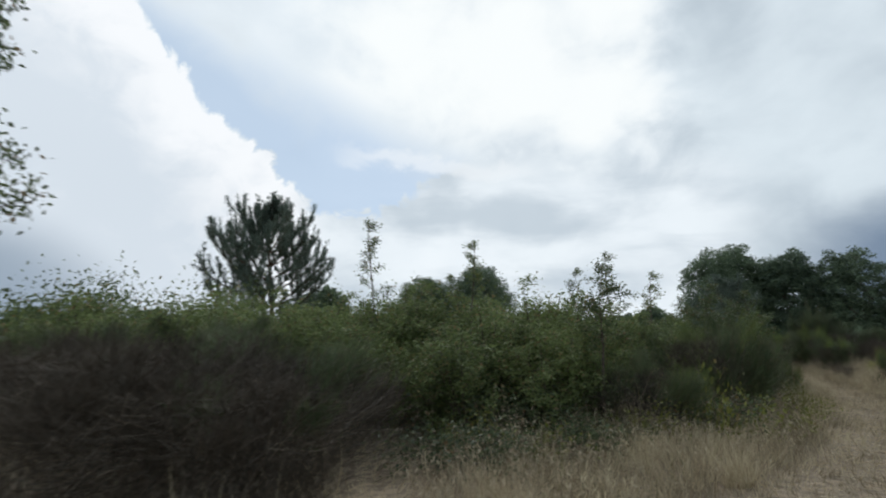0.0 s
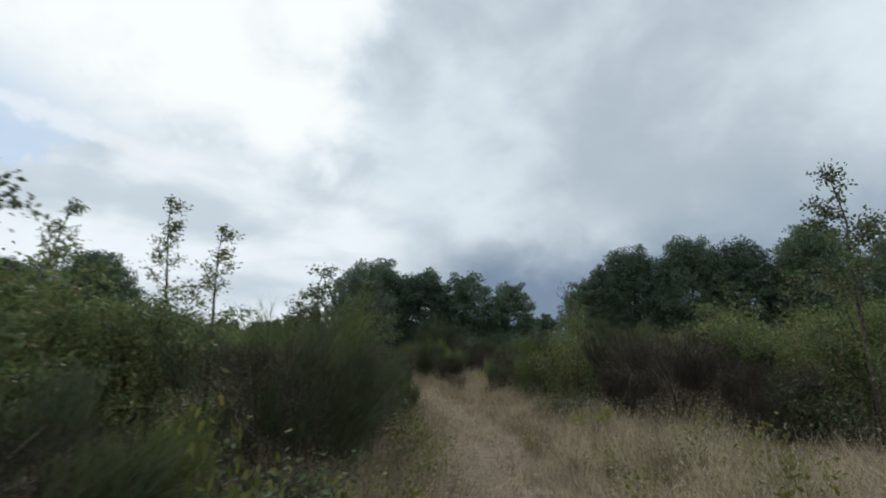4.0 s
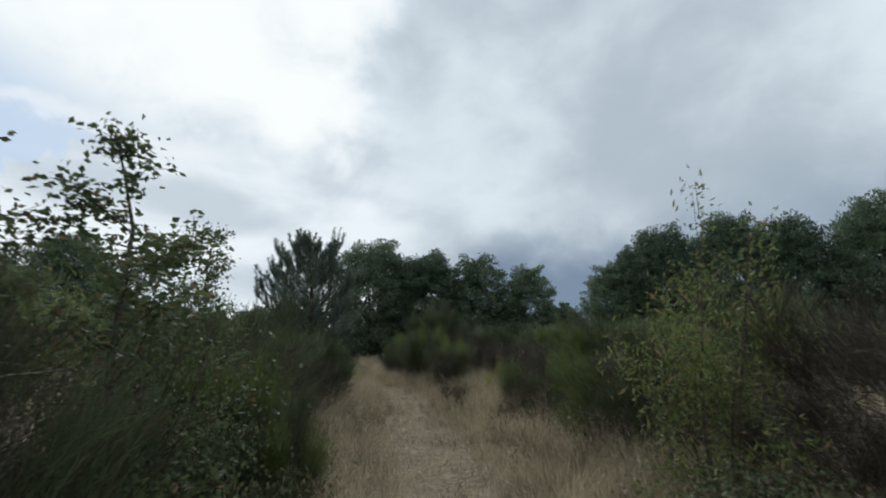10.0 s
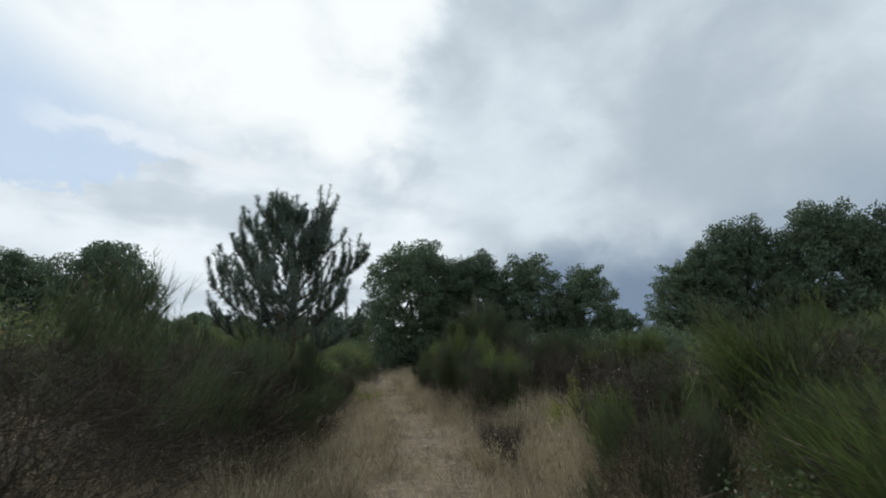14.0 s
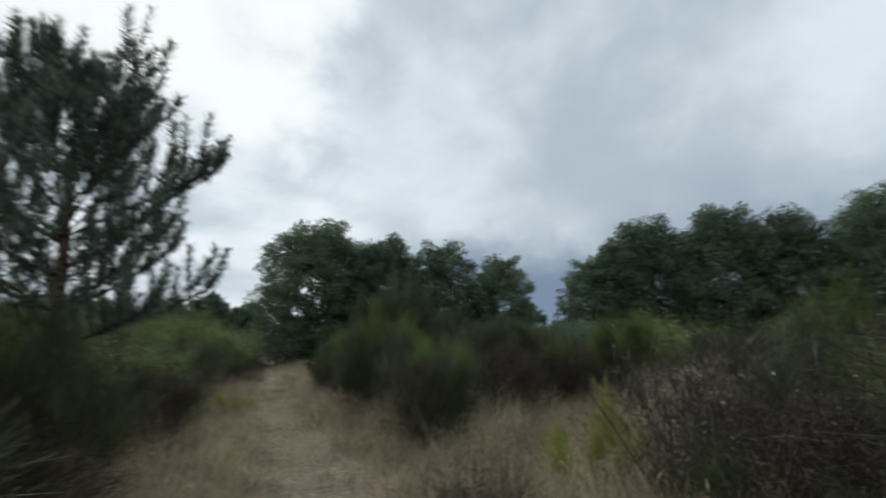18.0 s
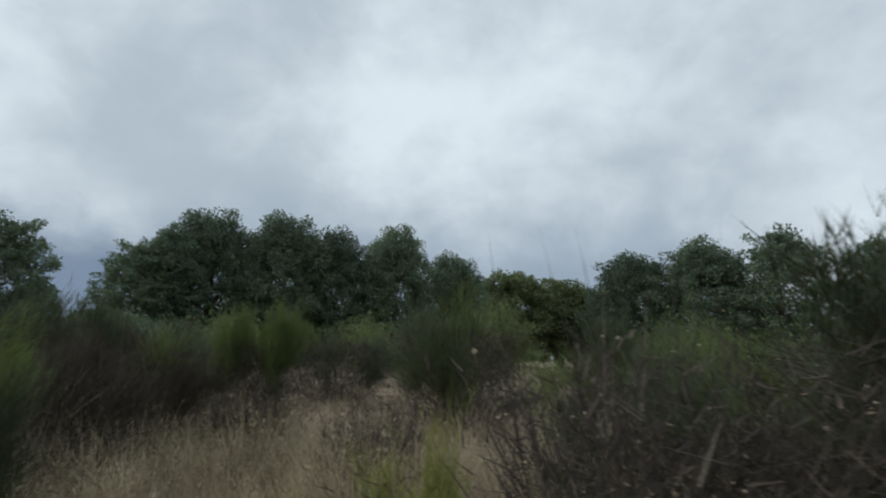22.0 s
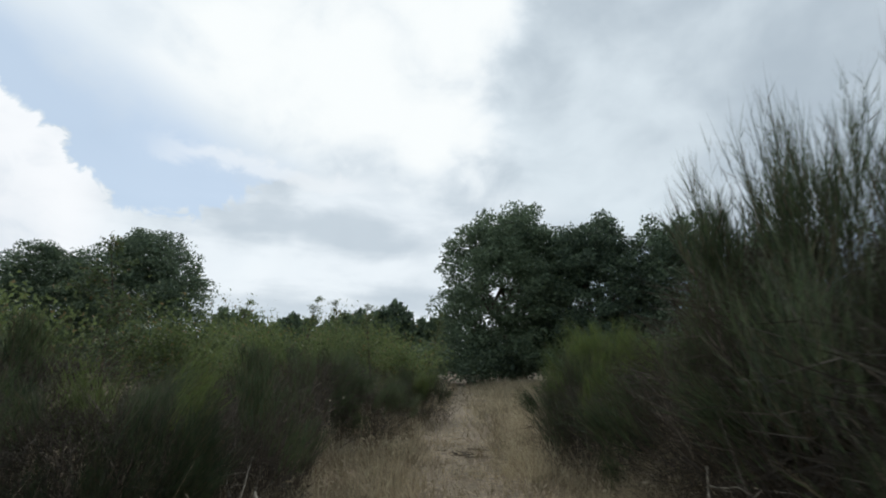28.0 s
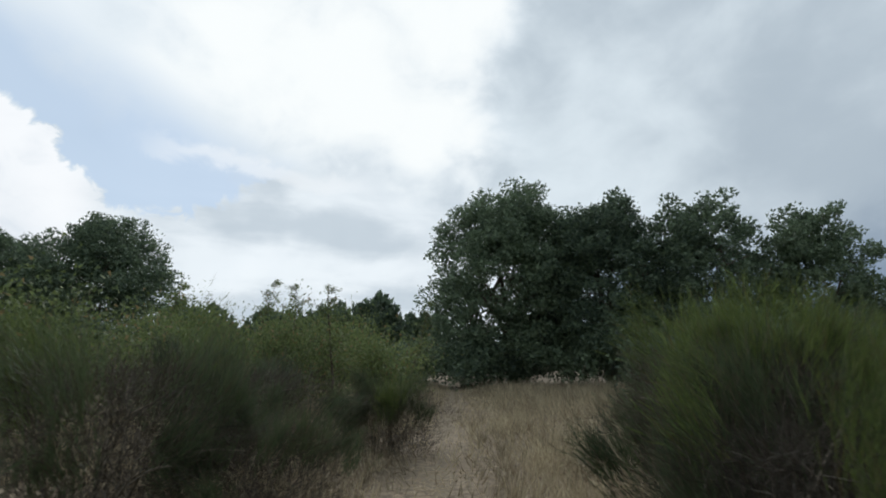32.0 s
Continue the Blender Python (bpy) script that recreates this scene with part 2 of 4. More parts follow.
M_OAK_YOUNG = leaf_mat("oak_leaves_young", (0.05, 0.075, 0.035), (0.145, 0.185, 0.08), (0.2, 0.15, 0.08), 0.06, 0.4)
M_WILLOW = leaf_mat("willow_leaves", (0.065, 0.09, 0.033), (0.21, 0.26, 0.085), (0.26, 0.2, 0.09), 0.12, 0.4)
M_BROOM_YELLOW = leaf_mat("broom_shoots_yellow", (0.15, 0.17, 0.04), (0.36, 0.38, 0.11), (0.2, 0.17, 0.07), 0.08, 0.4)
M_BRAMBLE = leaf_mat("bramble_leaves", (0.034, 0.05, 0.026), (0.12, 0.155, 0.07), (0.15, 0.10, 0.05), 0.04, 0.3, patchy=0.9)
M_YELLOW = leaf_mat("yellow_herb_leaves", (0.085, 0.1, 0.026), (0.225, 0.235, 0.06), (0.2, 0.16, 0.07), 0.1, 0.4)
M_PINE = leaf_mat("pine_needles", (0.07, 0.10, 0.085), (0.185, 0.24, 0.19), (0.10, 0.085, 0.055), 0.05, 0.15)
M_STRAW = leaf_mat("dry_grass", (0.155, 0.13, 0.085), (0.53, 0.46, 0.31), (0.22, 0.17, 0.11), 0.15, 0.3, 0.7, 2.2)
M_STRAW_RED = leaf_mat("dry_grass_heads", (0.21, 0.165, 0.115), (0.46, 0.38, 0.27), (0.54, 0.47, 0.35), 0.25, 0.35, 0.8, 2.0)
M_GREEN_GRASS = leaf_mat("green_grass", (0.09, 0.105, 0.035), (0.22, 0.225, 0.09), (0.34, 0.29, 0.17), 0.3, 0.35)
M_HEATH = leaf_mat("withered_heather", (0.042, 0.036, 0.031), (0.11, 0.088, 0.072), (0.18, 0.15, 0.12), 0.1, 0.15, 0.85)
M_BARK = rough_mat("bark_brown", (0.05, 0.042, 0.033), (0.15, 0.125, 0.10), 30, bump=0.8)
M_BARK_PINE = rough_mat("bark_pine", (0.06, 0.04, 0.03), (0.16, 0.11, 0.08), 22, bump=0.9)
M_TWIG = rough_mat("twig_grey", (0.09, 0.08, 0.062), (0.26, 0.22, 0.17), 40)
M_SOIL = rough_mat("soil_with_litter", (0.11, 0.088, 0.062), (0.27, 0.215, 0.15), 9, second=(0.17, 0.135, 0.095))
M_PATH = rough_mat("trodden_earth", (0.10, 0.08, 0.055), (0.24, 0.195, 0.135), 24, second=(0.19, 0.155, 0.105))


# ---- mesh helpers ----
def quick_mesh(name, verts, faces, mats):
    """Mesh from arrays of corners and of equal-sized faces (or a list of such arrays)."""
    me = bpy.data.meshes.new(name)
    sets = faces if isinstance(faces, list) else [faces]
    loops = np.concatenate([f.ravel() for f in sets])
    sizes = np.concatenate([np.full(len(f), f.shape[1]) for f in sets])
    starts = np.concatenate([[0], np.cumsum(sizes)[:-1]])
    me.vertices.add(len(verts))
    me.vertices.foreach_set("co", np.asarray(verts, np.float32).ravel())
    me.loops.add(len(loops))
    me.loops.foreach_set("vertex_index", loops.astype(np.int32))
    me.polygons.add(len(sizes))
    me.polygons.foreach_set("loop_start", starts.astype(np.int32))
    me.update(calc_edges=True)
    me.materials.append(mats)
    return me


def unit(v):
    return v / np.maximum(np.linalg.norm(v, axis=-1, keepdims=True), 1e-9)


def strips(rng, base, direction, length, width, bend=0.15, steps=2):
    """Thin tapering blades: arrays of starts, ways and lengths. Returns corners, faces."""
    n = len(base)
    side = unit(np.cross(direction, rng.normal(size=(n, 3))))
    sway = unit(rng.normal(size=(n, 3))) * (length * bend)[:, None]
    width = np.broadcast_to(width, n)[:, None]
    rows = []
    for k in range(steps):
        u = k / steps
        p = base + direction * (length * u)[:, None] + sway * u * u
        w = side * width * (1 - 0.45 * u)
        rows += [p - w, p + w]
    rows.append(base + direction * length[:, None] + sway)
    v = np.stack(rows, 1)
    m = 2 * steps + 1
    o = (np.arange(n) * m)[:, None]
    quads = [o + np.array([[2 * k, 2 * k + 1, 2 * k + 3, 2 * k + 2]]) for k in range(steps - 1)]
    tri = o + np.array([[m - 3, m - 2, m - 1]])
    return v.reshape(-1, 3), ([np.concatenate(quads)] if quads else []) + [tri]


def leaf_faces(rng, pos, size, aim=None, slim=0.5, plain=False):
    """Folded lozenge leaves at pos (plain: pointed flat ones); aim: rough way that the tips point."""
    n = len(pos)
    a = unit(rng.normal(size=(n, 3)) + (0 if aim is None else aim))
    b = unit(np.cross(a, rng.normal(size=(n, 3))))
    c = np.cross(a, b)
    s = np.broadcast_to(size, n)[:, None]
    if plain:
        v = np.stack([pos + b * s * slim * 0.5, pos + a * s, pos - b * s * slim * 0.5], 1)
        return v.reshape(-1, 3), np.arange(3 * n).reshape(-1, 3)
    v = np.stack([pos, pos + a * s * 0.5 + b * s * slim * 0.5 + c * s * 0.1, pos + a * s, pos + a * s * 0.5 - b * s * slim * 0.5 + c * s * 0.1], 1)
    o = (np.arange(n) * 4)[:, None]
    return v.reshape(-1, 3), np.concatenate([o + np.array([[0, 1, 2]]), o + np.array([[0, 2, 3]])])


def tubes(lines, sides=5):
    """Tapered tubes round polylines [(points, radii)]. Returns corners, quads."""
    verts, quads, base = [], [], 0
    ang = np.arange(sides) * 2 * math.pi / sides
    for pts, rad in lines:
        pts = np.asarray(pts, float)
        t = unit(np.gradient(pts, axis=0))
        ref = np.where(np.abs(t[:, 2:]) > 0.9, [[1.0, 0, 0]], [[0, 0, 1.0]])
        u = unit(np.cross(t, ref))
        w = np.cross(t, u)
        ring = pts[:, None] + (u[:, None] * np.cos(ang)[None, :, None] + w[:, None] * np.sin(ang)[None, :, None]) * np.asarray(rad)[:, None, None]
        verts.append(ring.reshape(-1, 3))
        k = len(pts)
        i, j = np.meshgrid(np.arange(k - 1), np.arange(sides), indexing="ij")
        a = base + i * sides + j
        b = base + i * sides + (j + 1) % sides
        quads.append(np.stack([a, b, b + sides, a + sides], -1).reshape(-1, 4))
        base += k * sides
    return np.concatenate(verts), np.concatenate(quads)


def curve_line(rng, start, direction, length, steps=6, wander=0.12, lift=0.0):
    pts, d = [np.array(start, float)], unit(np.array(direction, float))
    for _ in range(steps):
        d = unit(d + rng.normal(size=3) * wander + np.array([0, 0, lift]))
        pts.append(pts[-1] + d * length / steps)
    return np.array(pts)


def thing(name, label, category, group=""):
    ob = new(name)
    ob.empty_display_size = 0.2
    return tagged(ob, label, category, group)


def part(name, me, parent, label="", kind=""):
    ob = new(name, me)
    ob.parent = parent
    return tagged(ob, label, kind=kind)


def shade_smooth(me):
    me.polygons.foreach_set("use_smooth", np.ones(len(me.polygons), bool))


def merged(parts):
    """Joins several (corners, faces or list of faces)."""
    verts, sets, base = [], {}, 0
    for v, f in parts:
        for g in f if isinstance(f, list) else [f]:
            sets.setdefault(g.shape[1], []).append(g + base)
        verts.append(v)
        base += len(v)
    return np.concatenate(verts), [np.concatenate(s) for s in sets.values()]


# ---- plants ----
def broom(name, label, seed, tufts=140, mains=13, sides=11, mat=None, dry=6500, tips=0, crown=0.42, tall=1.0, fine=0.0025, fresh=None, share=0.0, bare=0.14, low=0.25):
    """Broom bush about 1 m in radius and 2 m high: woody stems, brown twiggy inside, and tufts of fine green whips on top."""
    rng = np.random.default_rng(seed)
    root = thing(name, label, "bush")
    for k in range(8):
        a, r = k * 0.785 + rng.normal() * 0.25, rng.uniform(0.25, 0.8)
        d = np.array([math.cos(a) * r, math.sin(a) * r, rng.uniform(0.7, 1.3)])
        p = curve_line(rng, (math.cos(a) * 0.08, math.sin(a) * 0.08, -0.05), d, rng.uniform(1.1, 1.5), 7, 0.16, 0.03)
        lines = [(p, np.linspace(rng.uniform(0.016, 0.028), 0.005, 8))]
        for j in (2, 3, 4, 5, 6):
            q = curve_line(rng, p[j], d * 0.7 + rng.normal(size=3) * 0.6, rng.uniform(0.35, 0.75), 5, 0.18, 0.05)
            lines.append((q, np.linspace(0.009, 0.003, 6)))
        v, f = tubes(lines, 4)
        part("stem", quick_mesh("stem", v, f, M_TWIG), root, "crooked grey-brown woody stem")

    def shell(n, zlo, zhi, deep):
        a = rng.uniform(0, 2 * math.pi, n)
        z = rng.uniform(zlo, zhi, n)
        prof = np.sqrt(np.clip(1 - ((z - 0.72) / 0.98) ** 2, 0.04, 1))
        wob = 1 + 0.2 * np.sin(a * 3 + seed + z) + 0.16 * np.sin(a * 5 + 2.1 * seed + z * 2) + 0.1 * np.sin(z * 7 + a * 2)
        r = prof * wob * np.sqrt(rng.uniform(deep, 1.0, n))
        return np.stack([np.cos(a) * r, np.sin(a) * r, z * tall], 1)

    # green tufts, gathered into heads of whips with brown hollows between
    heads = max(7, tufts // 8)
    hub = shell(heads, crown * 1.5, 1.5, 0.35)
    few = int(heads * low)
    hub[:few] = shell(few, 0.2, 0.85, 0.75)
    lean = unit(hub * [0.5, 0.5, 0] + [0, 0, 1] + rng.normal(size=hub.shape) * 0.16)
    strong = rng.uniform(0.65, 1.35, heads)
    head = np.arange(tufts) % heads
    c = hub[head] + rng.normal(size=(tufts, 3)) * [0.1, 0.1, 0.12]
    c[:, 2] = np.maximum(c[:, 2], 0.06)
    axis = unit(lean[head] + rng.normal(size=c.shape) * 0.16)
    size = rng.uniform(0.2, 0.46, tufts) * strong[head]

    def tuft_mesh(chosen, long_tips):
        which = np.repeat(chosen, mains)
        n = len(which)
        b = c[which] + rng.normal(size=(n, 3)) * [0.075, 0.075, 0.06]
        b[:, 2] = np.maximum(b[:, 2], 0.05)
        d = unit(axis[which] + rng.normal(size=(n, 3)) * 0.19)
        ln = size[which] * rng.uniform(0.7, 1.25, n)
        parts = [strips(rng, b, d, ln, fine * 1.1, 0.14, 2)]
        pick = np.repeat(np.arange(n), sides)
        m = len(pick)
        s0 = b[pick] + d[pick] * (ln[pick] * rng.uniform(0.05, 0.9, m))[:, None]
        parts.append(strips(rng, s0, unit(d[pick] + rng.normal(size=(m, 3)) * 0.25), rng.uniform(0.07, 0.2, m), fine, 0.1, 1))
        if long_tips:
            root_of = rng.integers(0, 34, long_tips)
            foot = shell(34, 1.15, 1.6, 0.1)
            lead = unit(foot * [0.3, 0.3, 0] + [0, 0, 1] + rng.normal(size=(34, 3)) * 0.16)
            far = rng.uniform(0.45, 1.0, 34)
            base = foot[root_of] + rng.normal(size=(long_tips, 3)) * 0.035
            td = unit(lead[root_of] + rng.normal(size=base.shape) * 0.11)
            tl = far[root_of] * rng.uniform(0.55, 1.0, long_tips)
            parts.append(strips(rng, base, td, tl, fine * 1.1, 0.1, 3))
            pick = np.repeat(np.arange(long_tips), 7)
            s0 = base[pick] + td[pick] * (tl[pick] * rng.uniform(0.1, 0.85, len(pick)))[:, None]
            parts.append(strips(rng, s0, unit(td[pick] + rng.normal(size=(len(pick), 3)) * 0.3), rng.uniform(0.06, 0.22, len(pick)), fine * 0.85, 0.1, 1))
        return merged(parts)

    sunny = np.sin(hub[head, 0] * 2.2 + seed) + np.sin(hub[head, 1] * 2.6 + 2 * seed) + hub[head, 2] * 0.8
    order = np.argsort(sunny)
    cut = int(tufts * (1 - share))
    size[order[cut:]] *= 1.3
    v, f = tuft_mesh(order[int(tufts * bare):cut], tips)
    part("foliage", quick_mesh("foliage", v, f, mat or M_BROOM), root, "fine upright green shoots")
    if fresh:
        v, f = tuft_mesh(order[cut:], 0)
        part("fresh_growth", quick_mesh("fresh_growth", v, f, fresh), root, "fresh yellow-green shoots")
    # brown twiggy inside and foot
    b = shell(dry, 0.03, 1.4, 0.0)
    d = unit(b * [0.9, 0.9, 0] + [0, 0, 0.55] + rng.normal(size=b.shape) * 0.55)
    v, f = strips(rng, b, d, rng.uniform(0.12, 0.42, dry), fine * 1.15, 0.3, 1)
    part("brushwood", quick_mesh("brushwood", v, f, M_BROOM_DRY), root, "brown withered inner twigs", "stuff")
    return root


def leafy(name, label, seed, height=3.0, radius=0.8, leaves=3500, size=0.06, mat=None, bark=None, trunks=1, category="sapling", slim=0.6, start=0.15, arch=0.25, droop=0.0, branches=26, cluster=0.16, sprigs=0, plain=False):
    """Sapling or leafy shrub: tapering stems, side branches, twigs and single leaves."""
    rng = np.random.default_rng(seed)
    root = thing(name, label, category)
    lines, twigs = [], []
    for k in range(trunks):
        a = rng.uniform(0, 2 * math.pi)
        off = 0.0 if trunks == 1 else rng.uniform(0.1, 0.5) * radius
        d = np.array([math.cos(a) * arch * (trunks > 1) + rng.normal() * 0.05, math.sin(a) * arch * (trunks > 1) + rng.normal() * 0.05, 1])
        h = height * (1.0 if k == 0 else rng.uniform(0.6, 0.95))
        p = curve_line(rng, (math.cos(a) * off * 0.4, math.sin(a) * off * 0.4, -0.05), d, h, 10, 0.06, 0.04)
        v, f = tubes([(p, np.linspace(0.006 + 0.009 * h, 0.004, 11))], 6)
        me = quick_mesh("stem", v, f, bark or M_BARK)
        shade_smooth(me)
        part("stem", me, root)
        n = max(6, branches // trunks)
        for u in np.sort(rng.uniform(start, 0.97, n)):
            i = min(int(u * 10), 9)
            q0 = p[i] + (p[i + 1] - p[i]) * (u * 10 - i)
            a2 = rng.uniform(0, 2 * math.pi)
            lb = radius * max(0.22, 1.15 - 1.25 * abs(u - 0.3)) * rng.uniform(0.6, 1.15)
            q = curve_line(rng, q0, (math.cos(a2), math.sin(a2), rng.uniform(0.25, 1.0) - droop), lb, 5, 0.12, 0.05 - droop * 0.1)
            lines.append((q, np.linspace(0.004 + 0.004 * lb, 0.002, 6)))
            twigs.append(q[1:])
            for j in (2, 3, 4):
                w = curve_line(rng, q[j], (q[j] - q[j - 1]) + rng.normal(size=3) * 0.12 * lb, lb * rng.uniform(0.25, 0.5), 3, 0.2, 0.02)
                lines.append((w, np.linspace(0.003, 0.0015, 4)))
                twigs.append(w)
        twigs.append(p[-3:])
    for k in range(sprigs):
        a = rng.uniform(0, 6.283)
        q = curve_line(rng, (math.cos(a) * radius * 0.3, math.sin(a) * radius * 0.3, height * 0.75), (math.cos(a) * 0.15, math.sin(a) * 0.15, 1), height * rng.uniform(0.28, 0.45), 6, 0.06)
        lines.append((q, np.linspace(0.007, 0.003, 7)))
        twigs.append(q[3:])
    v, f = tubes(lines, 4)
    part("branchwood", quick_mesh("branchwood", v, f, bark or M_BARK), root, "thin brown side twigs", "stuff")
    tw = np.concatenate(twigs)
    far = np.concatenate([np.full(len(q), np.linalg.norm(q[-1] - q[0]) / len(q) + 0.01) for q in twigs])
    pos = tw[rng.choice(len(tw), leaves, p=far / far.sum())] + rng.normal(size=(leaves, 3)) * cluster * radius * [1, 1, 0.8]
    pos[:, 2] = np.maximum(pos[:, 2], 0.04)
    v, f = leaf_faces(rng, pos, rng.uniform(0.7, 1.3, leaves) * size, np.array([0, 0, -0.3]), slim, plain)
    part("foliage", quick_mesh("foliage", v, f, mat or M_BIRCH), root)
    return root


def oak(name, label, seed, height=13.0, radius=5.0, leaves=26000, mat=None, size=0.26, lobes=16, puffs=26, limbs=9, low=0.1):
    """Broad tree: trunk, limbs, and a domed crown of bulging lobes, each covered with small leaf puffs, with gaps and low skirts."""
    rng = np.random.default_rng(seed)
    root = thing(name, label, "tree")
    trunk = curve_line(rng, (0, 0, -0.2), (0, 0, 1), height * 0.6, 8, 0.05)
    v, f = tubes([(trunk, np.linspace(0.045 * radius + 0.08, 0.07, 9))], 8)
    me = quick_mesh("trunk", v, f, M_BARK)
    shade_smooth(me)
    part("trunk", me, root, "grey-brown trunk")
    # a dome that bulges towards its lobes and hangs low at the sides
    k = np.arange(lobes)
    up = 1 - (k + 0.5) / lobes * 1.5
    turn = k * 2.39996 + rng.normal(size=lobes) * 0.3
    flat = np.sqrt(np.clip(1 - up ** 2, 0, 1))
    out = np.stack([np.cos(turn) * flat, np.sin(turn) * flat, up], 1)
    reach = rng.uniform(0.72, 1.0, lobes)
    n = lobes * puffs
    way_out = unit(rng.normal(size=(n, 3)))
    way_out[:, 2] = np.where(way_out[:, 2] < -0.72, -way_out[:, 2], way_out[:, 2])
    near_lobe = np.exp((way_out @ out.T - 1) / 0.055)
    bulge = 0.74 + 0.27 * (near_lobe * reach).max(1)
    heart = np.array([0, 0, height * (0.40 + low * 0.3)])
    spread = np.array([radius, radius, height * (0.60 - low * 0.3)])
    depth = rng.uniform(0.12, 1.0, n) ** 0.4
    puff = heart + way_out * spread * (bulge * depth)[:, None]
    puff[:, 2] = np.clip(puff[:, 2], 0.25 + rng.uniform(0, 0.5, n), height * 0.985)
    cen = heart + out * spread * 0.6
    for j in range(limbs):
        lines = []
        i = 2 + j % 6
        end = cen[(j * 5) % lobes]
        p = np.linspace(0, 1, 7)[:, None] * (end - trunk[i]) + trunk[i] + rng.normal(size=(7, 3)) * 0.03 * radius
        p[0] = trunk[i]
        lines.append((p, np.linspace(0.022 * radius + 0.03, 0.02, 7)))
        for m in (2, 3, 4, 5, 6):
            near = puff[np.argsort(np.linalg.norm(puff - p[m], axis=1))[rng.integers(0, 12)]]
            q = np.linspace(0, 1, 5)[:, None] * (near - p[m]) + p[m] + rng.normal(size=(5, 3)) * 0.02 * radius
            q[0] = p[m]
            lines.append((q, np.linspace(0.045, 0.012, 5)))
        v, f = tubes(lines, 5)
        part("limb", quick_mesh("limb", v, f, M_BARK), root)
    wide = radius * rng.uniform(0.06, 0.145, n)
    pick = rng.choice(n, leaves, p=wide ** 2 / (wide ** 2).sum())
    pos = puff[pick] + unit(rng.normal(size=(leaves, 3))) * (wide[pick] * rng.uniform(0.2, 1.25, leaves) ** 0.5)[:, None] * [1.1, 1.1, 0.75]
    pos[:, 2] = np.maximum(pos[:, 2], 0.15)
    v, f = leaf_faces(rng, pos, rng.uniform(0.55, 1.3, leaves) * size, way_out[pick] * 0.6 + [0, 0, 0.2], 0.8, True)
    part("crown", quick_mesh("crown", v, f, mat or M_OAK), root)
    return root


def pine(name, label, seed, height=4.8, radius=1.4, whorls=8, needles=105):
    """Young pine: straight trunk, whorls of upswept boughs ending in upright bottle-brush shoots, with open sky between the leaders."""
    rng = np.random.default_rng(seed)
    root = thing(name, label, "tree")
    trunk = curve_line(rng, (0, 0, -0.1), (0.02, 0, 1), height * 0.9, 10, 0.02)
    v, f = tubes([(trunk, np.linspace(0.075 * height / 4.8, 0.014, 11))], 8)
    me = quick_mesh("trunk", v, f, M_BARK_PINE)
    shade_smooth(me)
    part("trunk", me, root, "slender brown trunk")
    up = np.array([0, 0, 1.0])

    def brush(shoots):
        parts = []
        for p, d, ln in shoots:
            t = rng.uniform(0, 1, needles)
            dirs = unit(rng.normal(size=(needles, 3)))
            dirs = unit(dirs - (dirs @ d)[:, None] * d)
            dirs = unit(dirs + d * rng.uniform(0.35, 1.0, needles)[:, None])
            parts.append(strips(rng, p + d * (t * ln)[:, None], dirs, rng.uniform(0.075, 0.13, needles) * (1.15 - 0.35 * t), 0.0055, 0.12, 1))
        return merged(parts)

    top = trunk[-1]
    v, f = brush([(top, up, 0.44), (trunk[-2], up, 0.5)] + [(top, unit(np.array([math.cos(a) * 0.45, math.sin(a) * 0.45, 1.0])), 0.34) for a in (0.3, 2.2, 4.4)])
    part("leader", quick_mesh("leader", v, f, M_PINE), root, "topmost needled shoot")
    for k in range(whorls):
        w = k / (whorls - 1)
        base = trunk[0] + (trunk[-1] - trunk[0]) * (0.36 + 0.54 * w)
        reach = radius * (0.92 + 0.55 * w - 1.15 * w * w)
        a0 = k * 1.1 + rng.uniform(0, 0.5)
        count = 5 if w < 0.5 else 4 if w < 0.8 else 3
        for j in range(count):
            a = a0 + j * 6.283 / count + rng.normal() * 0.2
            ln = reach * rng.uniform(0.72, 1.15)
            d = np.array([math.cos(a), math.sin(a), 0.2 + 0.7 * w])
            p = curve_line(rng, base, d, ln * 1.2, 7, 0.05, 0.07 + 0.05 * w)
            lines = [(p, np.linspace(0.022 - 0.008 * w, 0.006, 8))]
            rise = unit(unit(p[-1] - p[-2]) + up * 1.5)
            shoots = [(p[-1], rise, rng.uniform(0.32, 0.6))]
            shoots += [(p[-1], unit(rise + rng.normal(size=3) * 0.35), rng.uniform(0.2, 0.3)) for _ in range(2)]
            shoots += [(p[i], unit(p[i + 1] - p[i - 1]), ln * 0.2) for i in (3, 4, 5, 6)]
            for i in (2, 3, 4, 5, 6):
                for sgn in (-1, 1):
                    flat = np.array([-math.sin(a), math.cos(a), 0]) * sgn * rng.uniform(0.5, 1.2)
                    q = curve_line(rng, p[i], flat + d * 0.6 + up * 0.3, ln * rng.uniform(0.22, 0.48), 4, 0.1, 0.2)
                    lines.append((q, np.linspace(0.008, 0.004, 5)))
                    shoots.append((q[2], unit(q[-1] - q[2]), np.linalg.norm(q[-1] - q[2])))
                    shoots.append((q[-1], unit(unit(q[-1] - q[-2]) + up * 1.3), rng.uniform(0.16, 0.34)))
            v, f = tubes(lines, 4)
            bough = part("bough", quick_mesh("bough", v, f, M_BARK_PINE), root)
            v, f = brush(shoots)
            part("needle_mass", quick_mesh("needle_mass", v, f, M_PINE), bough, "blue-green needles on upright shoots")
    return root


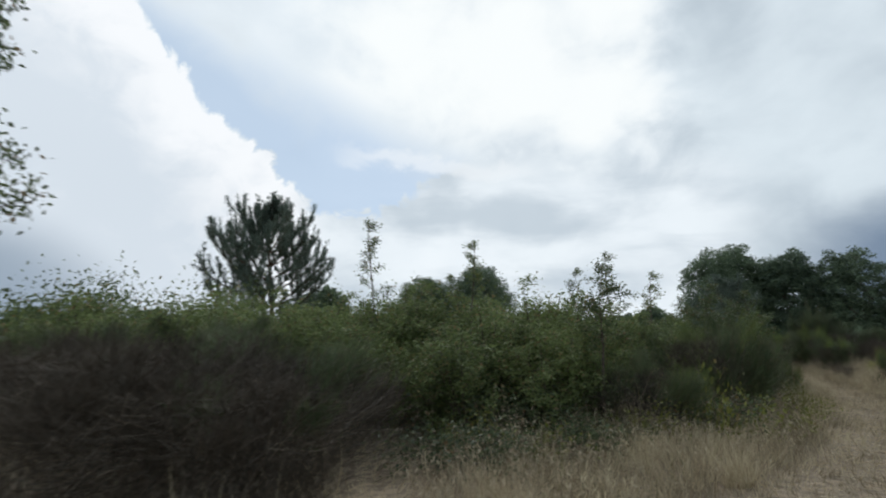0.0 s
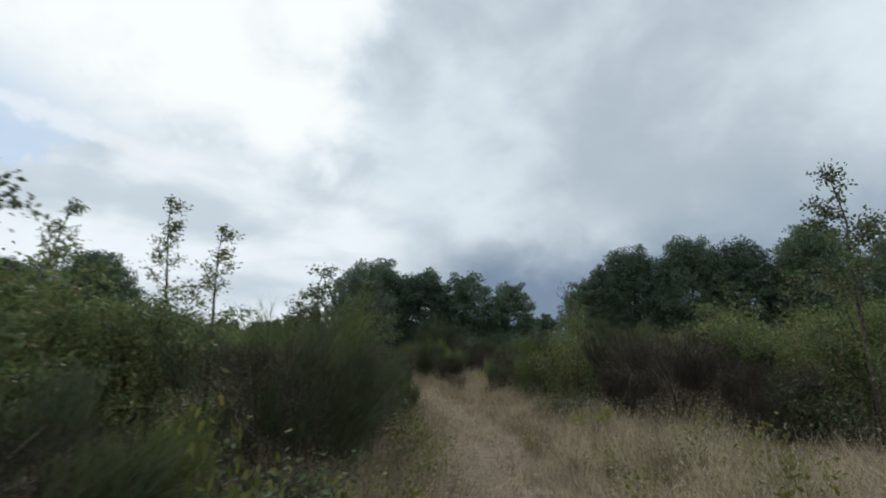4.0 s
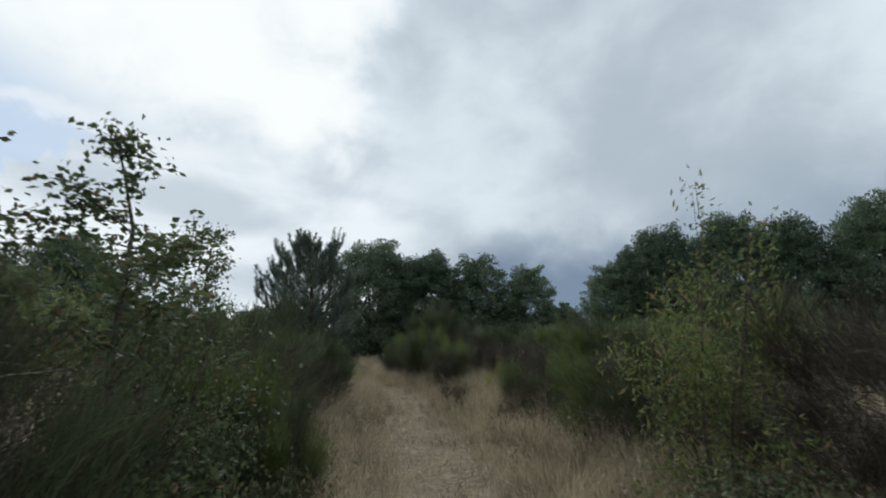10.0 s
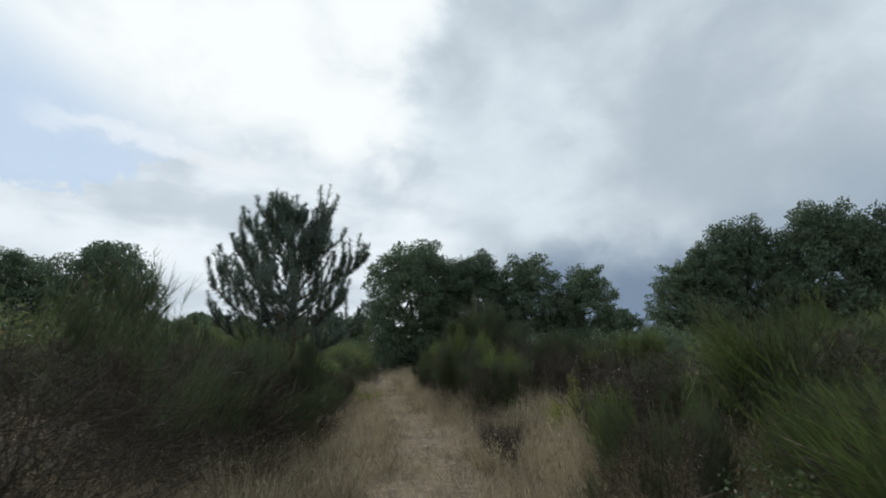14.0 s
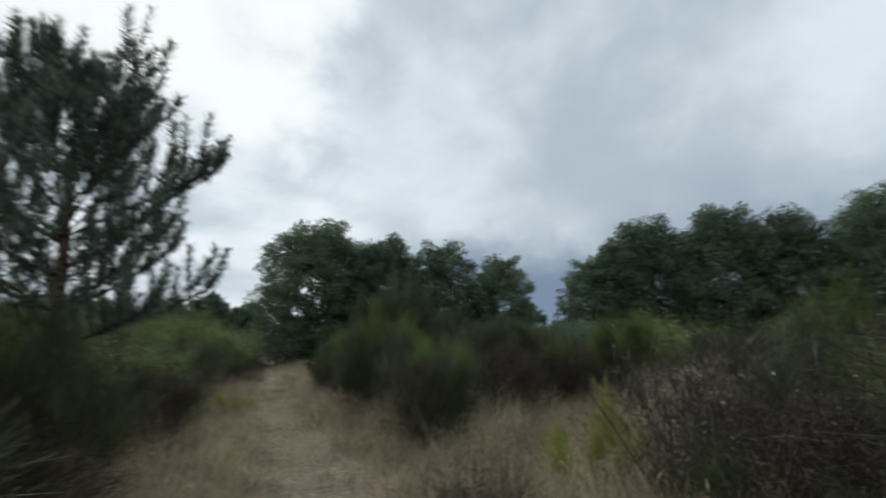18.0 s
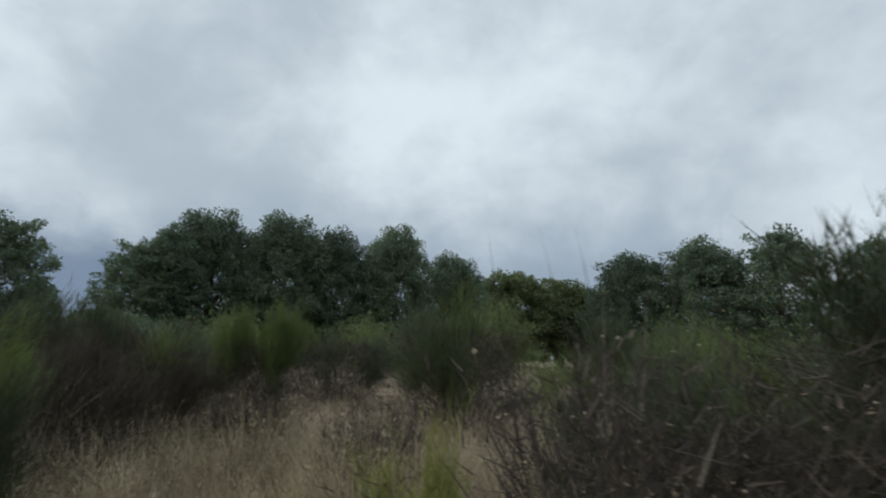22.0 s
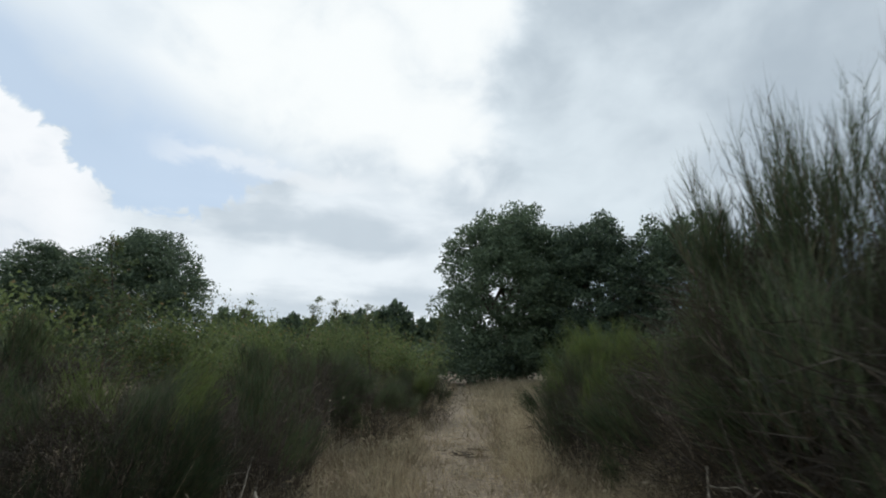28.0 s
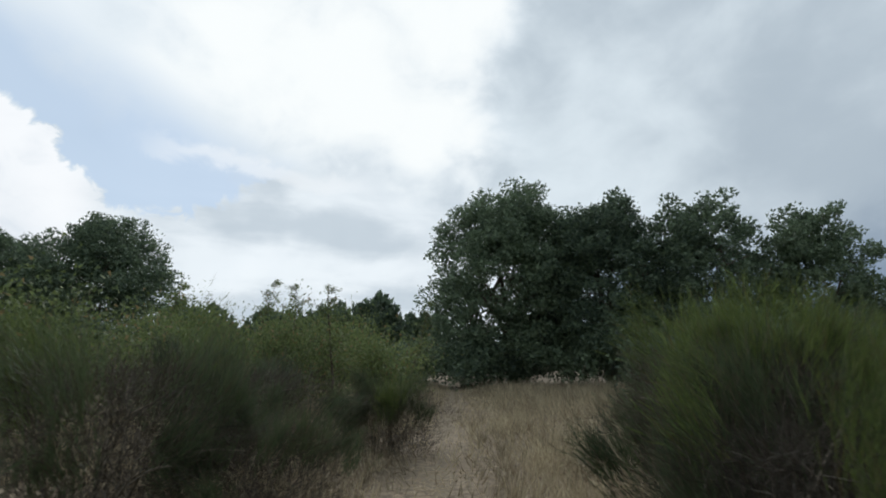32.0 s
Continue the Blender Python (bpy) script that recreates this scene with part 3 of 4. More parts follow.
def dry_shrub(name, label, seed, height=1.6, radius=1.0, stems=330, mat=None, heads=350):
    """Withered shrub: many thin brittle stems with small dry seed heads."""
    rng = np.random.default_rng(seed)
    root = thing(name, label, "bush")
    a = rng.uniform(0, 6.283, stems)
    r = np.sqrt(rng.uniform(0, 1, stems)) * radius
    b = np.stack([np.cos(a) * r * 0.45, np.sin(a) * r * 0.45, np.full(stems, -0.03)], 1)
    d = unit(np.stack([np.cos(a) * r * 0.55, np.sin(a) * r * 0.55, np.full(stems, height)], 1) + rng.normal(size=(stems, 3)) * 0.12)
    ln = height * rng.uniform(0.45, 1.05, stems)
    parts = [strips(rng, b, d, ln, 0.005, 0.3, 3)]
    k = stems * 13
    pick = rng.integers(0, stems, k)
    s = b[pick] + d[pick] * (ln[pick] * rng.uniform(0.25, 0.95, k))[:, None]
    sd = unit(d[pick] + rng.normal(size=(k, 3)) * 0.7)
    sl = rng.uniform(0.06, 0.24, k)
    parts.append(strips(rng, s, sd, sl, 0.0042, 0.2, 2))
    v, f = merged(parts)
    part("brushwood", quick_mesh("brushwood", v, f, mat or M_HEATH), root)
    pick = rng.integers(0, k, heads)
    pos = s[pick] + sd[pick] * sl[pick][:, None] + rng.normal(size=(heads, 3)) * 0.02
    v, f = leaf_faces(rng, pos, rng.uniform(0.014, 0.03, heads), None, 0.9)
    part("chaff", quick_mesh("chaff", v, f, M_STRAW_RED), root, "pale dry seed heads", "stuff")
    return root


def herb(name, label, seed, height=0.45, radius=0.3, leaves=260, mat=None, size=0.05):
    rng = np.random.default_rng(seed)
    root = thing(name, label, "plant")
    lines, tw = [], []
    for _ in range(9):
        a = rng.uniform(0, 6.283)
        p = curve_line(rng, (0, 0, -0.02), (math.cos(a) * 0.5, math.sin(a) * 0.5, 1), height * rng.uniform(0.6, 1.1), 4, 0.15)
        lines.append((p, np.linspace(0.004, 0.0015, 5)))
        tw.append(p[1:])
    v, f = tubes(lines, 3)
    part("stalk", quick_mesh("stalk", v, f, M_TWIG), root, "", "stuff")
    tw = np.concatenate(tw)
    pos = tw[rng.integers(0, len(tw), leaves)] + rng.normal(size=(leaves, 3)) * radius * 0.3
    pos[:, 2] = np.maximum(pos[:, 2], 0.03)
    v, f = leaf_faces(rng, pos, rng.uniform(0.7, 1.3, leaves) * size, np.array([0, 0, 0.3]), 0.55)
    part("foliage", quick_mesh("foliage", v, f, mat or M_YELLOW), root)
    return root


# ---- the ground ----
PATH_Y = np.array([-60, -5, 0, 4.0, 8.0, 12.0, 16.0, 19.0, 22.0, 25.0, 28.0, 31.0, 33.0, 36.7, 45.0, 55.0, 75.0])
PATH_X = np.array([-9, -1.2, 0.0, 0.22, 1.48, 2.32, 2.98, 2.84, 3.09, 2.96, 2.42, 1.94, 1.89, 1.28, 0.2, -0.8, -2.6])


def path_x(y):
    return np.interp(y, PATH_Y, PATH_X)


def ground_z(x, y):
    """Low unevenness of the heath; flat and slightly sunk along the track."""
    off = np.abs(x - path_x(y))
    bumps = 0.05 * np.sin(x * 1.7 + 0.6 * y) * np.sin(y * 0.9 - 0.4 * x) + 0.03 * np.sin(x * 3.1 - y * 2.3)
    far = np.clip(np.hypot(x, y - 25) / 60 - 1, 0, 1)
    return bumps * np.clip((off - 0.3) / 1.2, 0, 1) * (1 - far) - 0.03 * np.exp(-((off / 0.45) ** 2))


def make_ground():
    near = np.arange(-14, 74.01, 0.4)
    ax = np.concatenate([[-1500, -400, -120, -60, -40], np.arange(-30, 30.01, 0.5), [40, 60, 120, 400, 1500]])
    ay = np.concatenate([[-1500, -400, -120, -60, -30], near, [90, 120, 200, 500, 1500]])
    gx, gy = np.meshgrid(ax, ay, indexing="ij")
    v = np.stack([gx, gy, ground_z(gx, gy)], -1).reshape(-1, 3)
    i, j = np.meshgrid(np.arange(len(ax) - 1), np.arange(len(ay) - 1), indexing="ij")
    a = i * len(ay) + j
    f = np.stack([a, a + len(ay), a + len(ay) + 1, a + 1], -1).reshape(-1, 4)
    me = quick_mesh("ground", v, f, M_SOIL)
    shade_smooth(me)
    tagged(new("ground", me), "brown heath soil strewn with dry litter", "ground", kind="structure")
    rng = np.random.default_rng(4)
    ys = np.arange(-20, 60.01, 0.3)
    hw = 0.17 + 0.07 * np.sin(ys * 1.3) + 0.05 * np.sin(ys * 3.7) + rng.normal(size=len(ys)) * 0.05
    us = np.linspace(-1, 1, 7)
    px = path_x(ys)[:, None] + us[None] * hw[:, None]
    py = np.broadcast_to(ys[:, None], px.shape)
    pz = ground_z(px, py) + 0.012 - 0.03 * us[None] ** 4 + rng.normal(size=px.shape) * 0.006
    v = np.stack([px, py, pz], -1).reshape(-1, 3)
    i, j = np.meshgrid(np.arange(len(ys) - 1), np.arange(6), indexing="ij")
    a = i * 7 + j
    me = quick_mesh("path", v, np.stack([a, a + 1, a + 8, a + 7], -1).reshape(-1, 4), M_PATH)
    shade_smooth(me)
    tagged(new("path", me), "narrow trodden earth track through dry grass", "path", kind="structure")


make_ground()

def stand(ob, x, y, scale=1.0, turn=0.0, squash=1.0):
    z = float(ground_z(np.array(x), np.array(y)))
    ob.matrix_basis = Matrix.LocRotScale((x, y, z - 0.02), Euler((0, 0, turn)), (scale, scale, scale * squash))
    return ob


def place(proto, used, x, y, r, h, unit_r, unit_h, turn, label="", group=""):
    """Stands a plant of radius r and height h at (x, y): the first time the original, then copies."""
    ob = proto if proto.name not in used else copy_thing(proto, Matrix())
    used.add(proto.name)
    z = float(ground_z(np.array(x), np.array(y)))
    ob.matrix_basis = Matrix.LocRotScale((x, y, z - 0.02), Euler((0, 0, turn)), (r / unit_r, r / unit_r, h / unit_h))
    return tagged(ob, label, group=group)


# ---- far trees ----
used = set()
OAKS = [
    oak("oak_tree", "large dense dark-green oak with low hanging boughs", 11, 13.6, 5.6, 62000, size=0.19, lobes=26, puffs=34, low=0.02),
    oak("oak_tree", "broad dark-green oak at the end of the path", 12, 12.6, 5.2, 56000, size=0.19, lobes=24, puffs=32, low=0.03),
    oak("oak_tree", "medium green oak with an open ragged crown", 13, 10.5, 4.0, 30000, size=0.18, lobes=18, puffs=24, low=0.05),
]
OLIVE = oak("tree", "rounded olive-green tree far behind the heath", 14, 12.5, 6.0, 26000, M_OAK_LIGHT, 0.3, lobes=16, puffs=24)
DARK = oak("oak_tree", "dark oak standing alone with a rounded crown", 15, 14.0, 6.0, 56000, size=0.21, lobes=26, puffs=32, low=0.03)


def trees(proto, uh, ur, rows, group):
    for k, (x, y, r, h) in enumerate(rows):
        place(proto, used, x, y, r, h, ur, uh, k * 2.3 + 0.4, group=group)


trees(OAKS[0], 13.6, 5.6, [(1.75, 62.8, 5.6, 12.7), (34.65, 65.22, 5.82, 15.62), (50.83, 54.42, 5.60, 16.91), (66.69, 22.93, 6.72, 16.05)], "oaks at the edge of the heath")
trees(OAKS[1], 12.6, 5.2, [(7.1, 62.5, 5.2, 11.3), (40.18, 60.79, 6.05, 16.26), (44.86, 58.13, 5.60, 15.19), (68.94, 30.86, 6.72, 15.52), (58.33, 50.62, 5.60, 14.45)], "oaks at the edge of the heath")
trees(OAKS[2], 10.5, 4.0, [(12.45, 61.59, 4.70, 10.91), (17.00, 60.47, 3.70, 9.63), (28.05, 65.56, 3.81, 10.91), (30.74, 65.00, 4.03, 12.84), (63.47, 15.97, 5.60, 16.05)], "oaks at the edge of the heath")
trees(DARK, 14.0, 6.0, [(-30.4, 68.0, 6.2, 13.8), (-37.92, 66.23, 6.16, 12.31), (60.17, 6.95, 6.72, 13.91)], "dark oaks round the heath")
trees(OLIVE, 12.5, 6.0, [(71.40, 47.94, 7.28, 15.19), (78.27, 42.68, 7.28, 14.77), (85.15, 37.35, 7.84, 13.91)], "olive trees far off")
FARWOOD = oak("far_tree", "green tree in a distant row behind the heath", 16, 8.0, 4.5, 5000, M_OAK, 0.5, lobes=12, puffs=16, limbs=4, low=0.0)
rng = np.random.default_rng(21)
rows = []
for k in range(46):
    a = radians(-115 + 230 * k / 45)
    d = 92 + rng.uniform(-6, 8)
    rows.append((1 - math.sin(a) * d, 20 + math.cos(a) * d, rng.uniform(4.5, 6.5), rng.uniform(7, 10)))
for x, y, h in ((-36, 40, 8), (-28, -12, 9), (20, -30, 9), (-5, -40, 9), (-20, -30, 8), (35, -20, 9), (45, -5, 9), (-40, 5, 9), (-7, 64, 6), (-11, 66, 5.2), (-15, 67, 5.5), (-20, 66, 5.8), (-25, 62, 4.6)):
    rows.append((x, y, 2.6 if y > 50 else 4.5, h))
for k in range(11):
    a, d = radians(9.5 + 2.3 * k), 38 + rng.uniform(-4, 7)
    rows.append((2.1 - math.sin(a) * d, 29.8 + math.cos(a) * d, rng.uniform(1.7, 2.4), rng.uniform(4.0, 5.4)))
trees(FARWOOD, 8.0, 4.5, rows, "distant row of trees")

# ---- pines ----
PINE = pine("pine_tree", "young pine with upswept boughs beside the path", 31)
place(PINE, used, 0.62, 24.9, 1.3, 4.5, 1.4, 4.8, 0.3)
place(PINE, used, -17.5, 16.5, 2.7, 8.6, 1.4, 4.8, 2.1, "broad young pine behind the birch thicket")

# ---- brooms ----
BR = [broom("broom_bush", "green broom bush with brown twiggy foot", 41, fresh=M_BROOM_LIME, share=0.22),
      broom("broom_bush", "green broom bush with brown twiggy foot", 42, tufts=150, crown=0.32, fresh=M_BROOM_LIME, share=0.28),
      broom("broom_bush", "dark broom bush mostly of brown withered twigs", 43, tufts=80, dry=8000, crown=0.6)]
BR_TALL = broom("broom_bush", "tall broom bush with long wispy shoots above", 44, tips=480, dry=9000, tufts=130, crown=0.5, fine=0.0026)
BR_LIME = broom("broom_bush", "rounded broom bush with fresh yellow-green cap over a brown body", 45, mat=M_BROOM_LIME, crown=0.74, dry=10000, tufts=170, bare=0.0, low=0.0)
BR_DRY = broom("broom_bush", "withered dark-brown broom bush", 46, mat=M_BROOM_DRY, tufts=90, dry=6000)
BR_SMALL = broom("broom_bush", "small yellow-green broom in the grass", 47, mat=M_BROOM_YELLOW, tufts=60, mains=12, sides=8, dry=500, crown=0.1, fine=0.0045)


def brooms(proto, rows, group):
    for k, (x, y, r, h) in enumerate(rows):
        place(proto, used, x, y, r, h, 1.1, 1.95, k * 1.7 + x, group=group)


brooms(BR[0], [(4.3, 26.75, 0.6, 1.5), (4.75, 27.6, 0.6, 1.55), (4.07, 38.26, 1.2, 2.1), (-0.22, 10.85, 1.0, 1.95), (4.95, 20.4, 0.55, 1.25), (6.7, 20.2, 0.9, 1.3), (-0.81, 24.38, 1.4, 2.0), (3.95, 30.3, 0.9, 2.2), (-1.10, 36.45, 0.9, 1.8), (12.25, 27.05, 1.5, 2.6),
               (3.20, 35.40, 0.7, 1.55), (-0.67, 32.05, 0.75, 1.45), (10.30, 34.32, 1.4, 2.0), (14.24, 31.81, 1.5, 2.2)], "broom bushes along the path")
brooms(BR[1], [(5.75, 18.0, 1.05, 1.6), (-1.00, 29.09, 1.3, 1.7), (7.07, 21.39, 1.5, 2.1), (5.21, 35.00, 1.1, 2.3), (1.43, 16.25, 0.45, 1.15), (0.33, 16.53, 0.8, 1.8), (7.33, 29.41, 1.1, 1.8), (-0.06, 40.84, 0.9, 1.3),
               (0.75, 17.3, 0.75, 1.55), (8.52, 19.66, 1.4, 2.35), (-1.05, 8.32, 0.8, 1.3), (10.74, 23.45, 1.4, 2.0), (14.02, 19.49, 1.7, 2.3), (16.59, 24.27, 1.8, 2.3)], "broom bushes along the path")
brooms(BR[2], [(4.75, 28.75, 0.75, 1.7), (-0.3, 32.8, 0.75, 1.4), (4.91, 32.29, 1.1, 2.3), (3.37, 36.55, 0.8, 1.7), (0.33, 29.77, 0.65, 1.15), (-1.12, 34.50, 0.85, 1.65), (-0.13, 36.91, 0.65, 1.2), (0.35, 13.88, 0.8, 2.05), (0.68, 23.68, 0.8, 1.45), (0.18, 12.77, 0.85, 1.85), (4.15, 33.63, 1.0, 2.0), (6.64, 29.99, 1.0, 1.9), (8.75, 31.42, 1.2, 2.0), (5.91, 22.35, 0.9, 1.45), (0.1, 22.4, 1.3, 1.95), (0.75, 24.1, 0.75, 1.7), (-0.1, 19.6, 1.2, 2.1), (5.92, 30.96, 1.3, 2.4), (8.69, 34.42, 1.3, 2.2), (4.78, 34.31, 1.0, 2.5), (-2.00, 32.50, 1.2, 1.9),
               (-3.67, 30.53, 1.5, 2.3), (-2.78, 25.99, 1.5, 2.2), (-1.74, 39.50, 1.3, 1.8), (-4.59, 4.30, 1.3, 1.7), (-7.37, 5.83, 1.4, 2.0), (-9.48, 4.83, 1.5, 2.1)], "dark broom bushes along the path")
brooms(BR_TALL, [(4.6, 32.8, 1.25, 3.0)], "broom bushes along the path")
brooms(BR_LIME, [(8.0, 27.9, 0.66, 2.05), (3.65, 36.85, 0.75, 1.85)], "broom bushes along the path")
brooms(BR_DRY, [(5.65, 27.95, 0.85, 1.7), (6.65, 28.7, 0.8, 1.9), (7.57, 33.00, 0.9, 2.1), (6.14, 33.42, 0.8, 2.0), (6.93, 14.92, 1.5, 2.3), (7.12, 13.04, 1.0, 1.5), (5.82, 15.19, 0.7, 1.1), (0.76, 26.87, 0.7, 1.25), (-5.16, 5.39, 1.3, 1.3), (-3.90, 3.10, 1.3, 1.5), (-5.19, 2.32, 1.4, 1.8), (-6.89, 4.02, 1.5, 1.9)], "withered broom bushes")
brooms(BR_SMALL, [(5.35, 24.05, 0.42, 1.25), (4.49, 13.54, 0.35, 0.55), (1.22, 30.48, 0.3, 0.6)], "small brooms in the grass")

# ---- saplings and leafy shrubs ----
BIRCH = leafy("birch_sapling", "slender young birch with fine airy leaves", 51, 3.6, 0.62, 2900, 0.046, M_BIRCH, cluster=0.07, branches=34, start=0.08, plain=True)
BIRCH_B = leafy("birch_bush", "bushy young birches forming a leafy thicket", 52, 2.6, 1.2, 11000, 0.056, M_BIRCH, trunks=6, category="bush", branches=60, start=0.05, cluster=0.065, plain=True)
YOUNG = leafy("oak_sapling", "young oak sapling with sparse lobed leaves", 53, 3.2, 0.8, 2600, 0.048, M_OAK_YOUNG, slim=0.65, cluster=0.07, branches=24)
WILLOW = leafy("willow_shrub", "yellow-green willow shrub with long narrow leaves", 54, 2.6, 1.0, 4800, 0.075, M_WILLOW, trunks=5, category="bush", slim=0.3, branches=40, sprigs=2, cluster=0.11)
THICKET = leafy("thicket", "dark leafy undergrowth at the foot of the oaks", 56, 2.4, 2.0, 4500, 0.17, M_OAK, trunks=3, category="bush", branches=24, start=0.03, arch=0.5, cluster=0.2, plain=True)
COPSE = leafy("leafy_shrub", "rounded leafy shrub out on the heath", 57, 2.4, 2.0, 8000, 0.10, M_BIRCH, trunks=4, category="bush", branches=30, start=0.03, arch=0.5, cluster=0.2, plain=True)
BRAMBLE = leafy("bramble", "low tangle of dark bramble leaves at the path edge", 55, 0.9, 0.9, 3200, 0.06, M_BRAMBLE, trunks=8, category="plant", branches=60, start=0.05, arch=0.8, droop=0.25)


HEDGE = leafy("bramble_bush", "dark leafy bramble bush with arching shoots", 58, 1.9, 0.95, 9000, 0.042, M_BRAMBLE, trunks=9, category="bush", branches=70, start=0.04, arch=0.45, droop=0.1, cluster=0.14)


def leafies(proto, uh, ur, rows, group):
    for k, (x, y, r, h) in enumerate(rows):
        place(proto, used, x, y, r, h, ur, uh, k * 1.9 + y, group=group)


leafies(BIRCH, 3.6, 0.7, [(-6.4, 9.1, 0.8, 4.2), (-4.9, 10.3, 0.8, 4.0), (-4.65, 10.10, 0.6, 3.0), (-3.10, 11.29, 0.6, 3.2), (-2.34, 13.96, 0.8, 3.9), (-1.27, 12.33, 0.7, 3.0), (-6.46, 10.46, 0.7, 2.9), (-2.82, 45.94, 0.9, 3.4), (-4.80, 47.49, 0.9, 3.9), (-1.73, 50.42, 0.9, 3.6), (-6.79, 48.52, 1.0, 4.3), (-8.83, 46.58, 1.0, 3.9)], "young birches")
leafies(BIRCH_B, 2.6, 1.2, [(-3.4, 7.1, 1.0, 1.9), (-2.4, 7.8, 1.0, 2.0), (-1.7, 8.7, 0.8, 1.9), (-4.4, 6.6, 1.0, 1.7), (-5.80, 8.38, 1.3, 2.7), (-4.48, 8.92, 1.3, 2.8), (-3.36, 9.43, 1.3, 2.7), (-2.42, 10.17, 1.2, 2.6), (-1.50, 10.93, 1.0, 2.2), (-5.11, 7.97, 1.3, 2.2), (-3.79, 8.21, 1.2, 2.2), (-2.67, 8.82, 1.1, 2.1), (-6.93, 7.61, 1.3, 2.3), (-6.78, 9.59, 1.4, 2.8), (-8.12, 8.53, 1.5, 2.7), (-9.76, 7.55, 1.6, 2.6), (-8.57, 6.24, 1.5, 2.6), (-11.45, 8.26, 1.7, 2.8), (-12.48, 6.04, 1.7, 2.6), (-10.40, 10.06, 1.6, 2.9), (8.95, 12.84, 1.2, 2.6), (10.18, 13.31, 1.3, 2.7), (8.24, 14.29, 1.2, 2.4), (10.89, 11.32, 1.3, 2.4), (0.49, 28.17, 0.7, 1.6), (-0.15, 26.88, 0.9, 1.9)], "birch thicket")
leafies(YOUNG, 3.2, 0.8, [(0.85, 14.75, 0.9, 2.7), (-0.1, 14.4, 0.95, 2.9), (-1.55, 8.0, 0.75, 2.6), (0.4, 17.42, 0.6, 2.75), (8.3, 12.0, 1.0, 4.4), (-6.9, 1.9, 1.2, 5.4), (-1.0, 18.9, 0.9, 3.0), (-2.1, 33.6, 0.7, 2.8)], "young oaks")
leafies(WILLOW, 2.8, 1.0, [(5.15, 15.85, 0.75, 2.75), (9.26, 14.97, 1.3, 2.9), (10.79, 16.80, 1.4, 3.0)], "willow shrubs")
leafies(BRAMBLE, 0.9, 0.9, [(0.43, 12.64, 0.7, 0.8), (-0.23, 8.89, 0.9, 0.8), (-2.28, 7.80, 1.0, 0.8), (1.11, 15.69, 0.7, 0.6), (0.88, 18.29, 0.7, 0.6), (5.50, 19.20, 0.7, 0.7), (4.80, 15.23, 0.8, 0.6), (6.69, 18.68, 1, 1.0),
                            (-3.71, 7.11, 1.0, 0.9), (7.64, 12.26, 0.9, 1.0), (8.32, 10.42, 0.9, 0.9), (-2.54, 5.32, 0.8, 0.6), (-1.50, 6.67, 0.7, 0.5), (3.91, 40.84, 0.6, 0.6)], "brambles at the path edge")

leafies(HEDGE, 1.9, 0.95, [(0.58, 12.95, 0.6, 1.25), (0.65, 14.80, 0.8, 1.75), (0.80, 13.97, 0.55, 1.1), (0.90, 15.63, 0.6, 1.3), (0.35, 17.12, 0.75, 2.25), (-0.58, 14.21, 0.9, 2.0)], "bramble bushes")
rows = []
rng = np.random.default_rng(8)
for k in range(30):
    rows.append((-32 + 1.9 * k + rng.normal() * 0.4, 60.5 + rng.normal() * 0.8 + (2.5 if k < 14 else 0), rng.uniform(1.7, 2.4), rng.uniform(1.8, 2.9)))
for k in range(22):
    rows.append((20 + 2.4 * k, 64 - 0.5 * k + rng.normal() * 1.5, rng.uniform(2.0, 2.8), rng.uniform(2.2, 3.4)))
for x, y, r, h in ((6.62, 46.23, 1.6, 2.0), (9.91, 49.14, 1.8, 2.4), (14.02, 45.81, 1.8, 2.4), (18.08, 48.74, 1.9, 2.8)):
    rows.append((x, y, r, h))
leafies(THICKET, 2.4, 2.0, rows, "undergrowth round the clearing")
leafies(COPSE, 2.4, 2.0, [(-2.38, 48.43, 1.6, 2.2), (-4.64, 50.46, 1.8, 2.8), (-7.11, 52.53, 1.9, 3.0), (-3.85, 44.89, 1.3, 2.4), (-6.75, 45.55, 1.6, 2.6), (-10.17, 49.60, 2, 3.2), (-13.94, 10.08, 2, 2.8), (-15.87, 13.12, 2, 3), (-14.98, 6.55, 2, 2.6), (-17.95, 9.11, 2.2, 3.2), (-12.78, 16.06, 2, 2.8), (-8.77, 14.98, 1.8, 2.6), (-6.69, 17.87, 1.8, 2.6), (-9.63, 20.93, 2, 3), (-5.60, 23.62, 1.8, 2.4), (-8.51, 27.68, 2, 2.8), (-6.36, 35.60, 1.8, 2.4), (-10.36, 35.68, 2, 3), (-6.34, 40.59, 1.8, 2.4), (19.56, 22.71, 2, 2.2), (18.71, 29.70, 2, 2.4), (14.19, 14.22, 1.8, 2.6), (13.09, 8.30, 2, 2.4), (21.86, 36.64, 2, 2.6), (16.89, 38.75, 2, 2.4)], "leafy shrubs on the heath")

